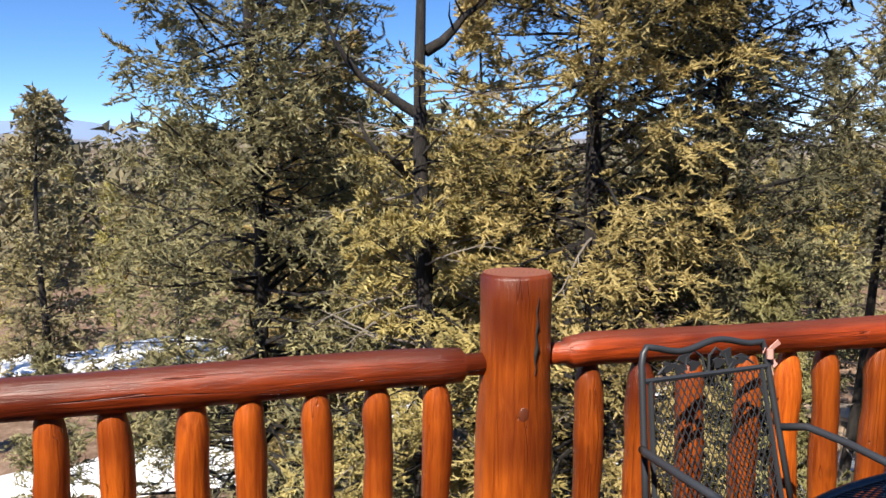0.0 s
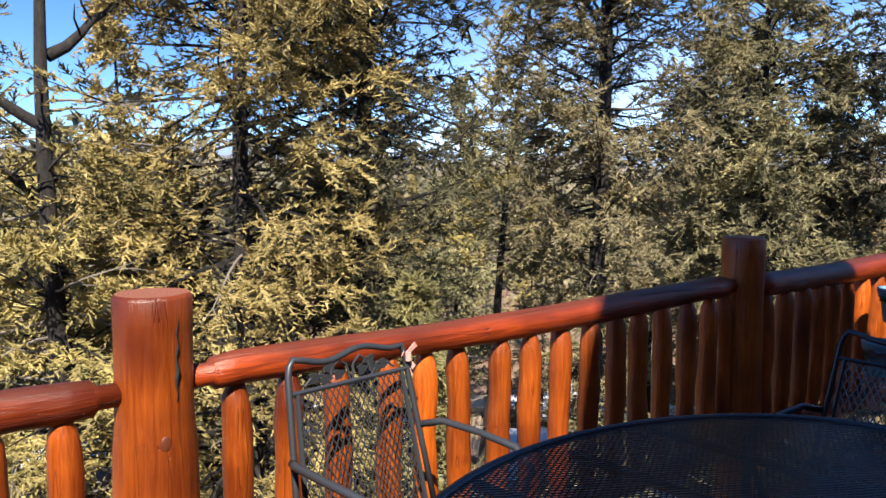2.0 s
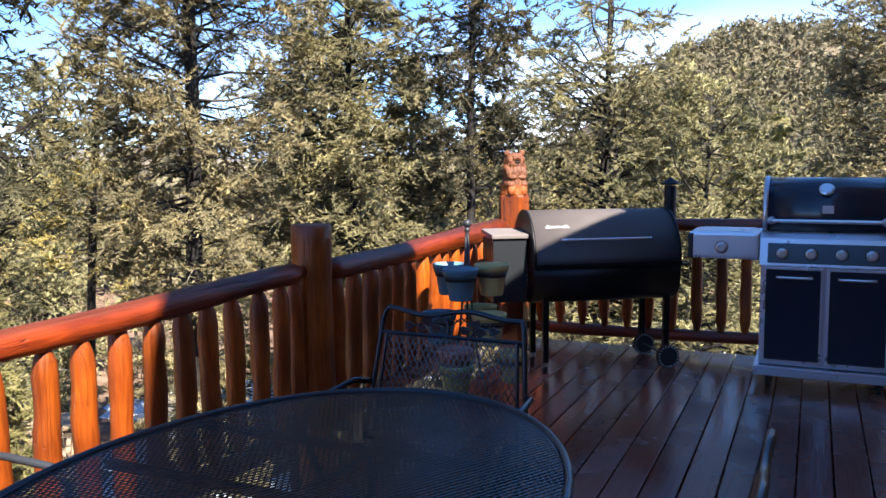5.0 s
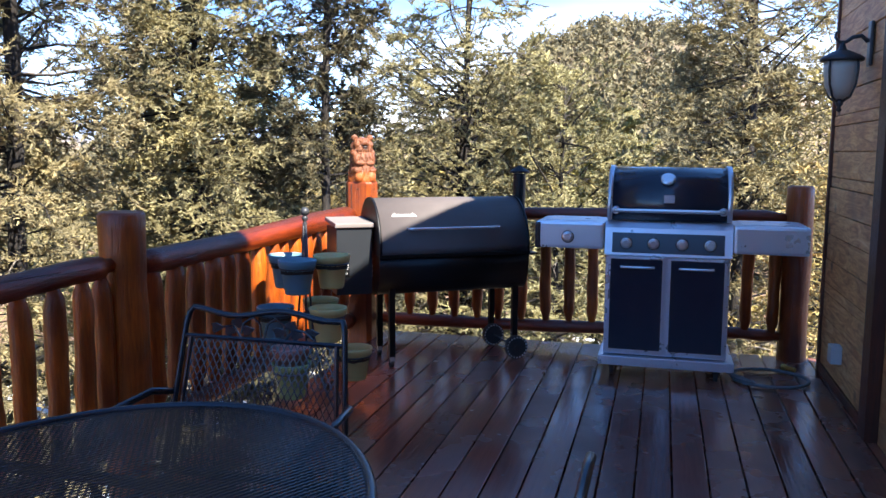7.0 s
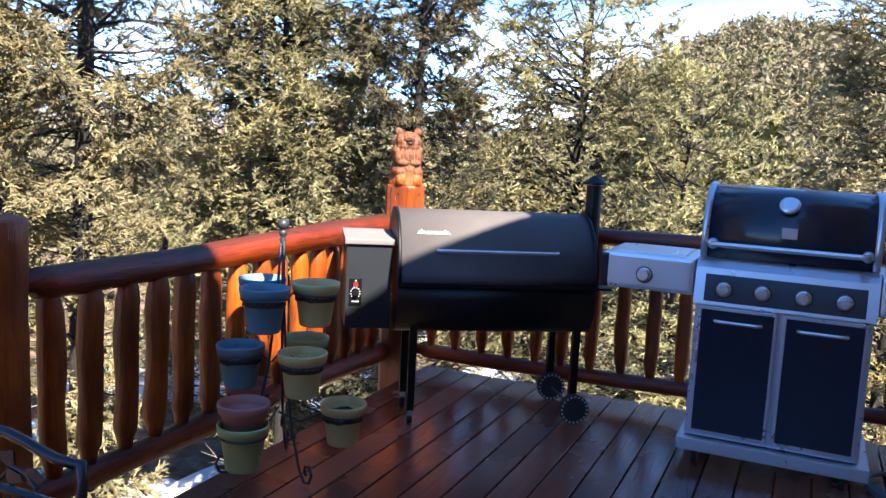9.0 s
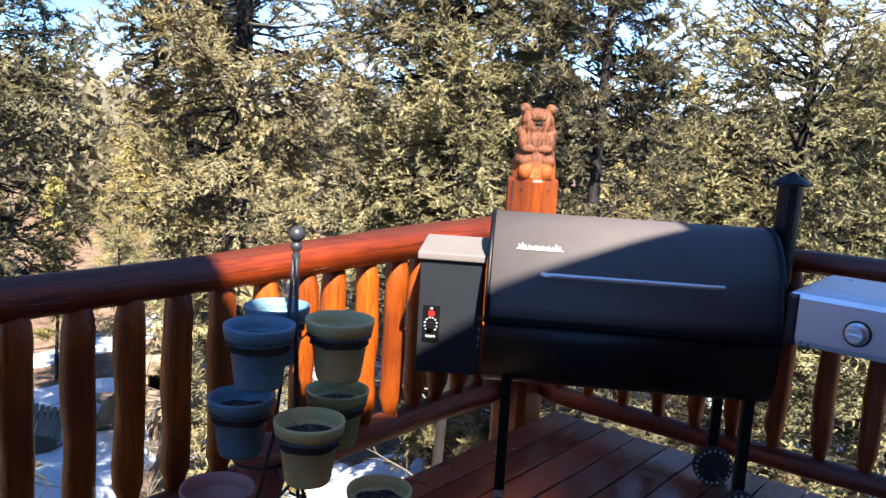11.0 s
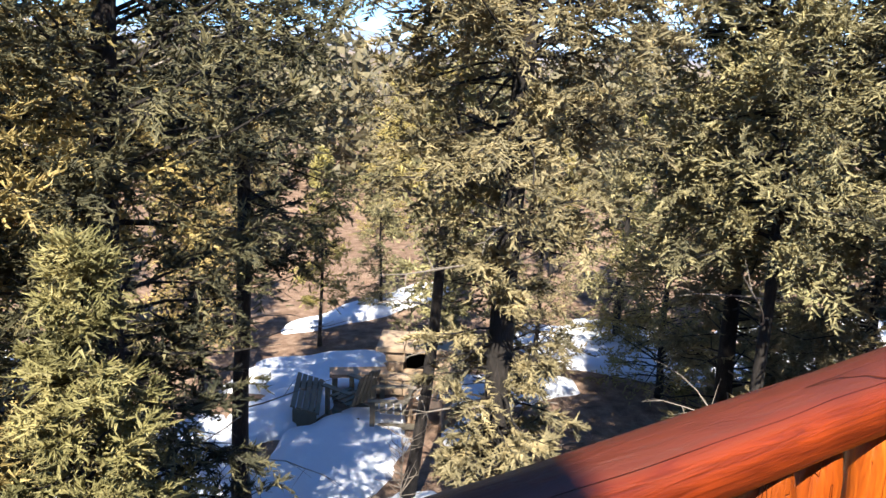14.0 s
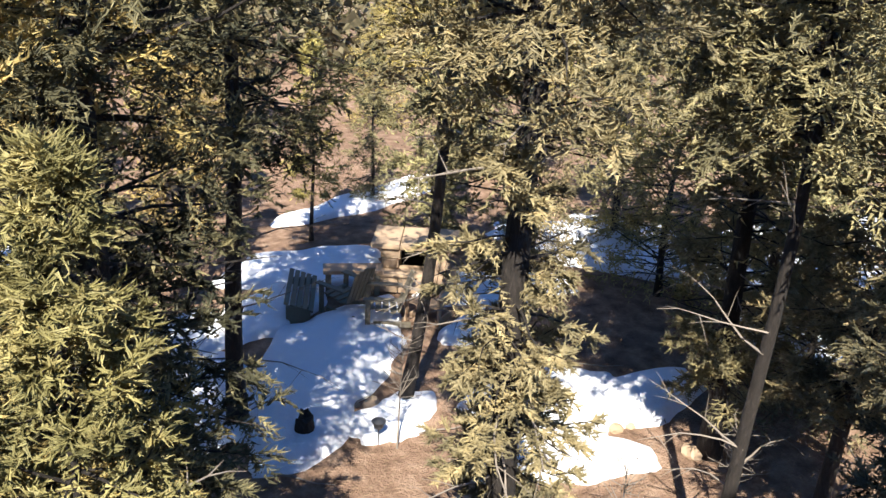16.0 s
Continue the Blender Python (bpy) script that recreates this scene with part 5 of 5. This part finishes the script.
    tris = np.arange(len(verts)).reshape(-1, 3)
    # and the full middle of each finger, two crossed blades
    w1 = unit(np.cross(F, rng.normal(0, 1, (m, nf, 3))))
    w2 = unit(np.cross(F, w1))
    tipf = fp + F * (FL * 0.95)[..., None]
    bw = body * g ** 0.8 * rng.uniform(0.7, 1.2, (m, nf, 1))
    blades = np.concatenate([np.stack([fp - w * bw * 0.5, fp + w * bw * 0.5, tipf + w * bw * 0.12], axis=2).reshape(-1, 3) for w in (w1, w2)])
    verts = np.concatenate([verts, blades])
    tris = np.arange(len(verts)).reshape(-1, 3)
    return verts, tris, lines, L


def tree(name, x, y, H, base, R, label, seed=0, n_br=90, nodes=22, leaf=0.07, per=16, r=0.13, droop=0.5, lean=(0, 0), needles=None, dead=10, sparse=0.0, shape=0.75, cap=1.0, slim=0.4, fingers=9, body=0.027, waist=1.0):
    e = thing(name, label, "tree", "", (x, y, ground_z(x, y) - 0.1), 0)
    rng = random.Random(seed)
    pts = []
    for i in range(13):
        z = H * i / 12
        pts.append((lean[0] * z + 0.06 * math.sin(z * 0.9 + seed), lean[1] * z + 0.06 * math.cos(z * 0.8 + seed), z))
    bm = bmesh.new()
    tube(bm, pts, [r * (1 - 0.88 * i / 12) * (1.35 if i == 0 else 1) for i in range(13)], 10)
    part("trunk", bm, BARK, e, smooth=True)
    verts, tris, lines, L = crown_arrays(seed, H, base, R, n_br, nodes, leaf, per, pts, droop, sparse, shape, cap, slim, fingers, body, waist)
    bm = bmesh.new()
    for ln, l in zip(lines, L):
        tube(bm, ln[::2], [0.011 * l + 0.006, 0.008 * l + 0.004, 0.005 * l + 0.003, 0.002], 4, False)
    part("limb", bm, BARK, e, kind="stuff")
    arrays("crown", verts, tris, needles or NEEDLE, e)
    if dead:
        bm = bmesh.new()
        for _ in range(dead):
            z = rng.uniform(0.08, 0.75) * H
            a = rng.uniform(0, 6.28)
            l = rng.uniform(0.5, 1.1) * R
            p = Vector((lean[0] * z, lean[1] * z, z))
            d = Vector((math.cos(a), math.sin(a), rng.uniform(-0.25, 0.3)))
            line = [p]
            for j in range(5):
                d = (d + Vector((rng.uniform(-0.3, 0.3), rng.uniform(-0.3, 0.3), rng.uniform(-0.25, 0.2)))).normalized()
                line.append(line[-1] + d * l / 5)
            tube(bm, line, [0.014, 0.011, 0.009, 0.007, 0.005, 0.002], 5, False)
            for j in (2, 3, 4):
                d2 = (d + Vector((rng.uniform(-1, 1), rng.uniform(-1, 1), rng.uniform(-0.6, 0.6)))).normalized()
                tube(bm, [line[j], line[j] + d2 * l * 0.15, line[j] + d2 * l * 0.28 + Vector((0, 0, -0.03))], [0.005, 0.003, 0.001], 4, False)
        part("dead_branch", bm, TWIG, e, "bare grey twigs", kind="stuff")
    return e


FIR = "tall fir with drooping olive-green sprays on the slope"
G = NEEDLE_G
F = NEEDLE_FRESH
D = NEEDLE_DARK
NEAR = (
    # x, y, height, crown base, radius, settings
    (0.35, 9.6, 13.0, 0.9, 1.95, dict(seed=3, n_br=370, nodes=16, fingers=10, per=3, leaf=0.044, slim=0.20, r=0.12, shape=0.65, needles=G)),
    (1.55, 13.2, 11.0, 0.8, 1.35, dict(seed=6, n_br=220, nodes=13, per=2, fingers=9, leaf=0.07, slim=0.3, r=0.11, shape=0.7)),
    (1.75, 7.4, 9.5, 1.5, 1.15, dict(seed=11, n_br=170, nodes=14, per=3, leaf=0.040, slim=0.22, r=0.16, lean=(0.008, 0), cap=0.62, dead=46)),
    (3.45, 7.2, 14.0, 1.2, 1.65, dict(seed=12, n_br=370, nodes=16, fingers=10, per=3, leaf=0.040, slim=0.20, r=0.12, shape=0.42)),
    (4.85, 7.3, 14.5, 0.6, 1.5, dict(waist=0.62, seed=1, n_br=350, nodes=16, fingers=10, per=3, leaf=0.038, slim=0.20, r=0.14, shape=0.4, needles=D)),
    (7.93, 6.68, 14.5, 1.4, 1.4, dict(seed=2, waist=0.48, n_br=360, nodes=16, fingers=10, per=3, leaf=0.042, slim=0.22, r=0.15, dead=26, shape=0.38, needles=G)),
    (7.3, 11.6, 12.8, 4.0, 1.4, dict(seed=4, n_br=170, nodes=13, per=2, leaf=0.055, slim=0.3, r=0.13, needles=D, dead=40)),
    (10.7, 6.1, 14.0, 5.2, 1.3, dict(needles=G, seed=5, n_br=300, nodes=16, fingers=9, per=2, leaf=0.045, slim=0.24, r=0.08, dead=16, shape=0.4)),
    (12.8, 7.95, 11.0, 1.2, 1.3, dict(waist=0.8, seed=15, n_br=190, nodes=14, per=2, leaf=0.055, slim=0.26, r=0.15, dead=26, shape=0.5, needles=G)),
    (10.9, 4.25, 13.0, 1.2, 0.95, dict(seed=7, n_br=260, nodes=14, per=2, leaf=0.045, slim=0.26, r=0.10, needles=D, droop=0.3, shape=0.45)),
    (12.4, 5.95, 8.3, 2.2, 1.05, dict(seed=18, n_br=170, nodes=14, per=2, leaf=0.05, slim=0.28, r=0.10, shape=0.7, needles=G)),
    (15.3, 3.4, 11.5, 1.6, 2.2, dict(needles=G, seed=8, n_br=330, nodes=14, per=2, leaf=0.06, slim=0.3, r=0.15, sparse=0.05, dead=40, shape=0.42)),
    (14.2, 1.5, 7.4, 1.2, 1.9, dict(needles=G, seed=16, n_br=190, nodes=13, per=2, leaf=0.055, slim=0.3, r=0.12, shape=0.42, dead=16)),
    (20.0, 1.0, 7.3, 0.8, 1.9, dict(seed=9, n_br=150, nodes=14, per=2, leaf=0.09, slim=0.34, r=0.14, shape=0.5)),
    (17.3, -1.7, 13.5, 1.0, 2.1, dict(seed=10, n_br=250, nodes=14, per=2, leaf=0.07, slim=0.32, r=0.18, needles=G, shape=0.45)),
    (16.3, 9.6, 9.6, 0.8, 1.5, dict(seed=17, n_br=130, nodes=13, per=2, leaf=0.075, slim=0.32, r=0.1, needles=G)),
    (9.5, 10.8, 12.0, 4.8, 0.85, dict(seed=19, n_br=80, nodes=11, per=2, leaf=0.055, slim=0.28, r=0.10, lean=(0.07, -0.06), dead=30)),
    (9.9, 5.1, 1.7, 0.1, 0.8, dict(seed=20, n_br=80, nodes=14, per=3, leaf=0.036, slim=0.20, r=0.05, dead=2, needles=F)),
    (15.0, 8.0, 3.0, 0.1, 1.3, dict(seed=21, n_br=90, nodes=14, per=2, leaf=0.055, slim=0.28, r=0.07, dead=3, needles=G)),
    (4.4, 5.75, 5.1, 0.2, 1.0, dict(seed=27, n_br=130, nodes=16, fingers=9, per=3, leaf=0.034, slim=0.20, r=0.05, dead=9, shape=1.0, needles=F)),
    (3.6, 9.6, 7.2, 0.3, 1.3, dict(needles=D, seed=24, n_br=120, nodes=13, per=2, leaf=0.06, slim=0.28, r=0.08)),
)
for x, y, H, b, R, kw in NEAR:
    tree("fir_tree", x, y, H, b, R, FIR if H > 5 else "young fir with bright olive sprays on the forest floor", **kw)

def crooked_limbs():
    e = next(o for o in scene.objects if o.name.startswith("fir_tree") and abs(o.location.x - 1.75) < 0.01)
    rng = random.Random(6)
    for z, a, l in ((6.7, 168, 1.1), (7.3, 20, 0.9), (6.1, 195, 0.7), (7.9, 150, 1.0), (5.4, 10, 0.8)):
        bm = bmesh.new()
        p = Vector((0.008 * z, 0, z))
        d = Vector((math.cos(radians(a)), math.sin(radians(a)) * 0.6, 0.45)).normalized()
        line = [p]
        for j in range(7):
            d = (d + Vector((rng.uniform(-0.3, 0.3), rng.uniform(-0.3, 0.3), rng.uniform(-0.2, 0.3)))).normalized()
            line.append(line[-1] + d * l / 5)
        tube(bm, line, [0.055, 0.048, 0.04, 0.033, 0.026, 0.02, 0.013, 0.006], 8, False)
        for j in (2, 3, 4, 5):
            d2 = Vector((rng.uniform(-1, 1), rng.uniform(-1, 1), rng.uniform(0, 1))).normalized()
            tube(bm, [line[j], line[j] + d2 * l * 0.2, line[j] + d2 * l * 0.35 + Vector((0.04, 0, 0.03))], [0.014, 0.009, 0.003], 5, False)
        part("crooked_limb", bm, BARK, e, smooth=True)


crooked_limbs()

# trees further off are copies of four patterns
PATTERN = [tree("fir_tree", 17.5, 20.5, 9.0, 0.4, 1.6, "olive-green fir beyond the fire place", seed=31, needles=NEEDLE_G, n_br=110, nodes=8, per=2, fingers=5, leaf=0.12, slim=0.5, r=0.12, dead=6),
           tree("fir_tree", -4.4, 22.0, 7.8, 0.8, 1.4, "slender olive fir on the slope", seed=32, needles=NEEDLE_G, n_br=100, nodes=8, per=2, fingers=5, leaf=0.12, slim=0.5, r=0.11, dead=8),
           tree("fir_tree", 24.0, 9.0, 8.0, 0.6, 2.2, "broad yellow-green juniper on the slope", seed=33, n_br=120, nodes=9, per=2, fingers=5, leaf=0.10, slim=0.4, r=0.13, shape=0.5, dead=8),
           tree("fir_tree", 5.4, 17.0, 10.0, 2.6, 1.3, "thin fir with a long bare trunk", seed=34, n_br=90, nodes=8, per=2, fingers=5, leaf=0.12, slim=0.5, r=0.11, dead=14)]


def again(x, y, k, s, hz=1.0):
    c = copy_thing(PATTERN[k], pose(0, 0, 0))
    c.matrix_basis = Matrix.LocRotScale((x, y, ground_z(x, y) - 0.1), Euler((0, 0, x * 7.3 + y * 3.1)), (s, s, s * hz))
    return c


rng = random.Random(77)
placed = [(t[0], t[1]) for t in NEAR] + [(17.5, 20.5), (-4.4, 22), (24, 9), (5.4, 17)]
for x, y, k, s in ((-6.8, 24, 3, 0.8), (-4.9, 13.5, 0, 0.4), (-2.4, 11.8, 0, 0.42), (-7.0, 16.5, 0, 0.5), (1.2, 17.5, 1, 0.85), (11.2, 17.5, 3, 0.45), (13.4, 16.0, 1, 0.8), (8.0, 16.0, 3, 0.6), (16.2, 12.0, 2, 0.62),
                   (19.0, 5.2, 2, 0.72), (21.5, 12.5, 1, 0.75), (18.0, 15.0, 0, 0.8), (20.5, -3.6, 2, 1.05), (13.0, -3.0, 2, 0.8), (26.5, -1.5, 2, 0.8), (27.0, 4.5, 1, 0.9), (6.0, 13.6, 1, 0.6), (-1.0, 18.5, 0, 0.8), (3.6, 15.2, 0, 0.8)):
    again(x, y, k, s)
    placed.append((x, y))
n = 0
while n < 46:
    az, d = radians(rng.uniform(-32, 104)), rng.uniform(17, 62)
    x, y = d * math.sin(az), d * math.cos(az)
    if min((x - a) ** 2 + (y - b) ** 2 for a, b in placed) < 2.6 ** 2:
        continue
    if 30 < math.degrees(az) < 47 and d < 60 and n % 3:
        n += 1
        continue
    if 30 < math.degrees(az) < 47 and d < 30:
        continue
    again(x, y, rng.choice((0, 1, 1, 2, 2, 3)), rng.uniform(0.42, 0.66), rng.uniform(0.9, 1.1))
    placed.append((x, y))
    n += 1


n = 0
while n < 26:
    az, d = radians(rng.uniform(-12, 52)), rng.uniform(18, 44)
    x, y = d * math.sin(az), d * math.cos(az)
    if min((x - a) ** 2 + (y - b) ** 2 for a, b in placed) < 1.9 ** 2:
        continue
    again(x, y, rng.choice((0, 1, 3, 3)), rng.uniform(0.4, 0.58), rng.uniform(0.95, 1.15))
    placed.append((x, y))
    n += 1


def far_woods():
    """Small rough firs over the valley and the hill, too many to count."""
    rng = np.random.default_rng(5)
    V, T = [], []
    count = 0
    for _ in range(6400):
        if count >= 4200:
            break
        hill = rng.random() < 0.55
        if hill:
            az, d = radians(rng.uniform(76, 98)), rng.uniform(120, 290)
        else:
            az, d = radians(rng.uniform(-35, 90)), 42 + 520 * rng.random() ** 1.6
        x, y = d * math.sin(az), d * math.cos(az)
        if noise.noise(Vector((x * 0.02, y * 0.02, 3))) < (-0.5 if hill else -0.22):
            continue
        count += 1
        z = ground_z(x, y)
        H, R = (rng.uniform(3.5, 6.5), rng.uniform(0.9, 1.6)) if hill else (rng.uniform(4.5, 8.5), rng.uniform(1.2, 2.2))
        m, k = (130, 0.24) if d < 100 else (60, 0.42) if d < 200 else (34, 0.42)
        t = rng.random(m) ** 1.2
        a = rng.random(m) * 6.283
        r = R * (1 - t) * rng.uniform(0.3, 1.05, m) + 0.1
        c = np.stack([x + r * np.cos(a), y + r * np.sin(a), z + 0.6 + t * H], 1)
        o = rng.normal(0, k, (m, 3, 3))
        o[:, 2, :] += np.stack([np.cos(a), np.sin(a), -0.5 * np.ones(m)], 1) * 0.4
        V.append((c[:, None, :] + o).reshape(-1, 3))
        T.append(np.arange(m * 3).reshape(-1, 3) + BASE[0])
        BASE[0] += m * 3
    ob = arrays("far_woods", np.concatenate(V), np.concatenate(T), NEEDLE_FAR, kind="stuff")
    tagged(ob, "scattered dark firs on the far slopes and hill", "trees")


BASE = [0]
NEEDLE_FAR = foliage("far_needles", (0.10, 0.092, 0.055), (0.18, 0.15, 0.085), (0.25, 0.205, 0.12))
far_woods()


# ---- things on the forest floor ----
def rocks_and_sticks():
    rng = random.Random(9)
    k = 0
    for cx, cy, n, sp in ((10.2, 6.4, 16, 1.3), (8.4, 8.4, 10, 0.8), (8.4, 12.0, 8, 1.2), (12.5, 9.5, 8, 1.5), (3.0, 9.0, 8, 2.2)):
        for _ in range(n):
            x, y = cx + rng.gauss(0, sp), cy + rng.gauss(0, sp)
            s = rng.uniform(0.06, 0.17)
            bm = bmesh.new()
            bmesh.ops.create_icosphere(bm, subdivisions=2, radius=1)
            for v in bm.verts:
                q = 1 + 0.35 * noise.noise(v.co * 1.3 + Vector((k, 0, 0)))
                v.co = Vector((v.co.x * s * 1.3 * q, v.co.y * s * q, v.co.z * s * 0.6 * q))
            ob = tagged(obj("rock", bm, STONE), "pale tan rock lying on the forest floor", "rock", "rocks on the forest floor")
            ob.matrix_basis = pose(x, y, ground_z(x, y) + s * 0.15, 0, 0, rng.uniform(0, 360))
            k += 1
    for i in range(46):
        x, y = rng.uniform(6, 14), rng.uniform(5, 13)
        a, l = rng.uniform(0, 6.28), rng.uniform(0.3, 1.3)
        bm = bmesh.new()
        tube(bm, [(-l / 2, 0, 0.02), (-l / 6, 0.03 * l, 0.03), (l / 6, -0.02 * l, 0.03), (l / 2, 0.05 * l, 0.02)], [0.012, 0.014, 0.010, 0.005], 5)
        ob = tagged(obj("fallen_branch", bm, TWIG), "grey fallen stick on the forest floor", "branch", "sticks on the forest floor")
        ob.matrix_basis = pose(x, y, ground_z(x, y) + 0.01, 0, 0, math.degrees(a))


rocks_and_sticks()


def stump(x, y):
    e = tagged(new("tree_stump"), "broken tree stump beside the snow", "tree stump")
    e.matrix_basis = pose(x, y, ground_z(x, y))
    rng = random.Random(3)
    bm = bmesh.new()
    rings = []
    for j, (z, r) in enumerate(((-0.05, 0.19), (0.1, 0.15), (0.3, 0.13), (0.42, 0.125))):
        rings.append([bm.verts.new((r * math.cos(t) * rng.uniform(0.93, 1.07), r * math.sin(t) * rng.uniform(0.93, 1.07), z + (rng.uniform(-0.1, 0.08) if j == 3 else 0))) for t in (2 * math.pi * i / 16 for i in range(16))])
    for a, b in zip(rings, rings[1:]):
        for i in range(16):
            bm.faces.new((a[i], a[(i + 1) % 16], b[(i + 1) % 16], b[i]))
    c = bm.verts.new((0, 0, 0.38))
    for i in range(16):
        bm.faces.new((rings[-1][i], rings[-1][(i + 1) % 16], c))
    part("stump_wood", bm, BARK, e)


stump(7.86, 10.7)


def path_light(x, y):
    e = thing("path_light", "small black solar path light beside the snow", "garden light", "", (x, y, ground_z(x, y) + 0.1))
    bm = bmesh.new()
    tube(bm, [(0, 0, -0.3), (0, 0, 0.16)], 0.01, 8)
    part("stake", bm, IRON, e)
    bm = bmesh.new()
    lathe(bm, [(0.05, 0.16), (0.07, 0.19), (0.07, 0.25), (0.05, 0.26)], 14)
    part("lantern_body", bm, IRON, e)
    bm = bmesh.new()
    lathe(bm, [(0.10, 0.262), (0.10, 0.275), (0.03, 0.31)], 14)
    part("cap", bm, IRON, e)


path_light(8.72, 10.2)


def bench():
    x, y = 9.55, 14.5
    e = thing("slat_bench", "weathered green-grey slatted bench leaning in the snow", "bench", "", (x, y, ground_z(x, y) + 0.35), 62)
    for k in range(5):
        bm = boxed(-0.8, 0.8, -0.26 + k * 0.11, -0.175 + k * 0.11, 0, 0.035, 0.004)
        bmesh.ops.transform(bm, matrix=pose(0, 0, 0, 18, 0, 0), verts=bm.verts)
        part("slat", bm, GREY_WOOD, e)
    for u in (-0.65, 0.65):
        part("leg", boxed(u - 0.04, u + 0.04, -0.2, 0.22, -0.38, -0.02), GREY_WOOD, e)


bench()


def yard_chair(x, y, rz, mat, label):
    e = thing("garden_chair", label, "chair", "chairs round the outdoor fire place", (x, y, ground_z(x, y) + 0.02), rz)
    for k in range(5):
        bm = boxed(-0.26 + k * 0.108, -0.17 + k * 0.108, 0, 0.022, 0, 0.72 - 0.03 * abs(k - 2), 0.004)
        bmesh.ops.transform(bm, matrix=pose(0, 0.22, 0.28, -20, 0, 0), verts=bm.verts)
        part("back_slat", bm, mat, e)
    for k in range(4):
        part("seat_slat", boxed(-0.27, 0.27, -0.3 + k * 0.13, -0.2 + k * 0.13, 0.34 - k * 0.02, 0.36 - k * 0.02), mat, e)
    for s in (-1, 1):
        part("arm", boxed(s * 0.34 - 0.06, s * 0.34 + 0.06, -0.38, 0.3, 0.55, 0.575, 0.004), mat, e)
        part("front_leg", boxed(s * 0.32 - 0.02, s * 0.32 + 0.02, -0.34, -0.25, 0, 0.55), mat, e)
        part("back_leg", boxed(s * 0.28 - 0.02, s * 0.28 + 0.02, -0.2, 0.45, 0.02, 0.12), mat, e)


yard_chair(10.15, 13.9, 200, GREY_WOOD, "weathered grey slatted garden chair by the fire place")
yard_chair(10.55, 13.2, 240, GREY_WOOD, "weathered dark slatted garden chair in the clearing")
yard_chair(11.3, 12.9, 300, PALE_WOOD, "pale tan slatted garden chair in the clearing")


def fire_place():
    x, y = 11.85, 14.3
    e = thing("stone_fireplace", "tan stone outdoor fireplace with dark opening, in the clearing", "fireplace", "", (x, y, ground_z(x, y) + 0.02), -36)
    rng = random.Random(8)
    n = 0
    for row in range(4):
        z = row * 0.2
        for side in (-1, 1):
            w = rng.uniform(0.3, 0.36)
            u = side * 0.45
            bm = boxed(u - w / 2, u + w / 2, -0.4, 0.4, z, z + 0.19, 0.03)
            for v in bm.verts:
                v.co += Vector((rng.uniform(-0.015, 0.015), rng.uniform(-0.015, 0.015), 0))
            part("stone", bm, STONE, e)
    for u in (-0.55, 0.0, 0.55):
        part("stone", boxed(u - 0.27, u + 0.27, -0.62, -0.2, 0.0, 0.32, 0.03), STONE, e)
        part("stone", boxed(u - 0.27, u + 0.27, -0.46, 0.62, 0.80, 0.90, 0.03), STONE, e)
    # Black panel paints the shade inside the fire opening.
    part("back_panel", boxed(-0.36, 0.36, 0.3, 0.4, 0.0, 0.79), DARK_HOLE, e)
    part("hearth_slab", boxed(-0.8, 0.8, -0.66, -0.15, 0.325, 0.39, 0.02), STONE, e, "pale flat hearth stone")
    t = thing("log_bench", "low brown bench beside the stone fireplace", "bench", "", (x - 1.25, y + 0.2, ground_z(x - 1.25, y + 0.2)), -25)
    part("seat_board", boxed(-0.55, 0.55, -0.2, 0.2, 0.45, 0.52, 0.01), PALE_WOOD, t)
    for u in (-0.45, 0.45):
        part("leg", boxed(u - 0.05, u + 0.05, -0.17, 0.17, 0, 0.45), GREY_WOOD, t)


fire_place()


def bare_sapling(x, y, h, seed):
    e = thing("bare_sapling", "leafless grey sapling on the forest floor", "sapling", "", (x, y, ground_z(x, y) - 0.03))
    rng = random.Random(seed)
    bm = bmesh.new()
    tube(bm, [(0, 0, 0), (0.02, 0.01, h * 0.5), (0.05, 0.03, h)], [0.015, 0.010, 0.003], 6)
    part("stem", bm, TWIG, e)
    bm = bmesh.new()
    for _ in range(34):
        z = h * rng.uniform(0.5, 1)
        p = Vector((0.04 * z / h, 0.02 * z / h, z))
        d = Vector((rng.uniform(-1, 1), rng.uniform(-1, 1), rng.uniform(0, 1))).normalized()
        q = p + d * rng.uniform(0.15, 0.4)
        tube(bm, [p, q, q + Vector((rng.uniform(-0.1, 0.1), rng.uniform(-0.1, 0.1), 0.1))], [0.006, 0.004, 0.001], 4, False)
    part("twig", bm, TWIG, e, kind="stuff")


bare_sapling(9.9, 6.9, 1.5, 1)
bare_sapling(11.6, 6.7, 1.5, 2)
bare_sapling(8.9, 10.0, 1.6, 3)
bare_sapling(2.6, 7.0, 2.2, 4)
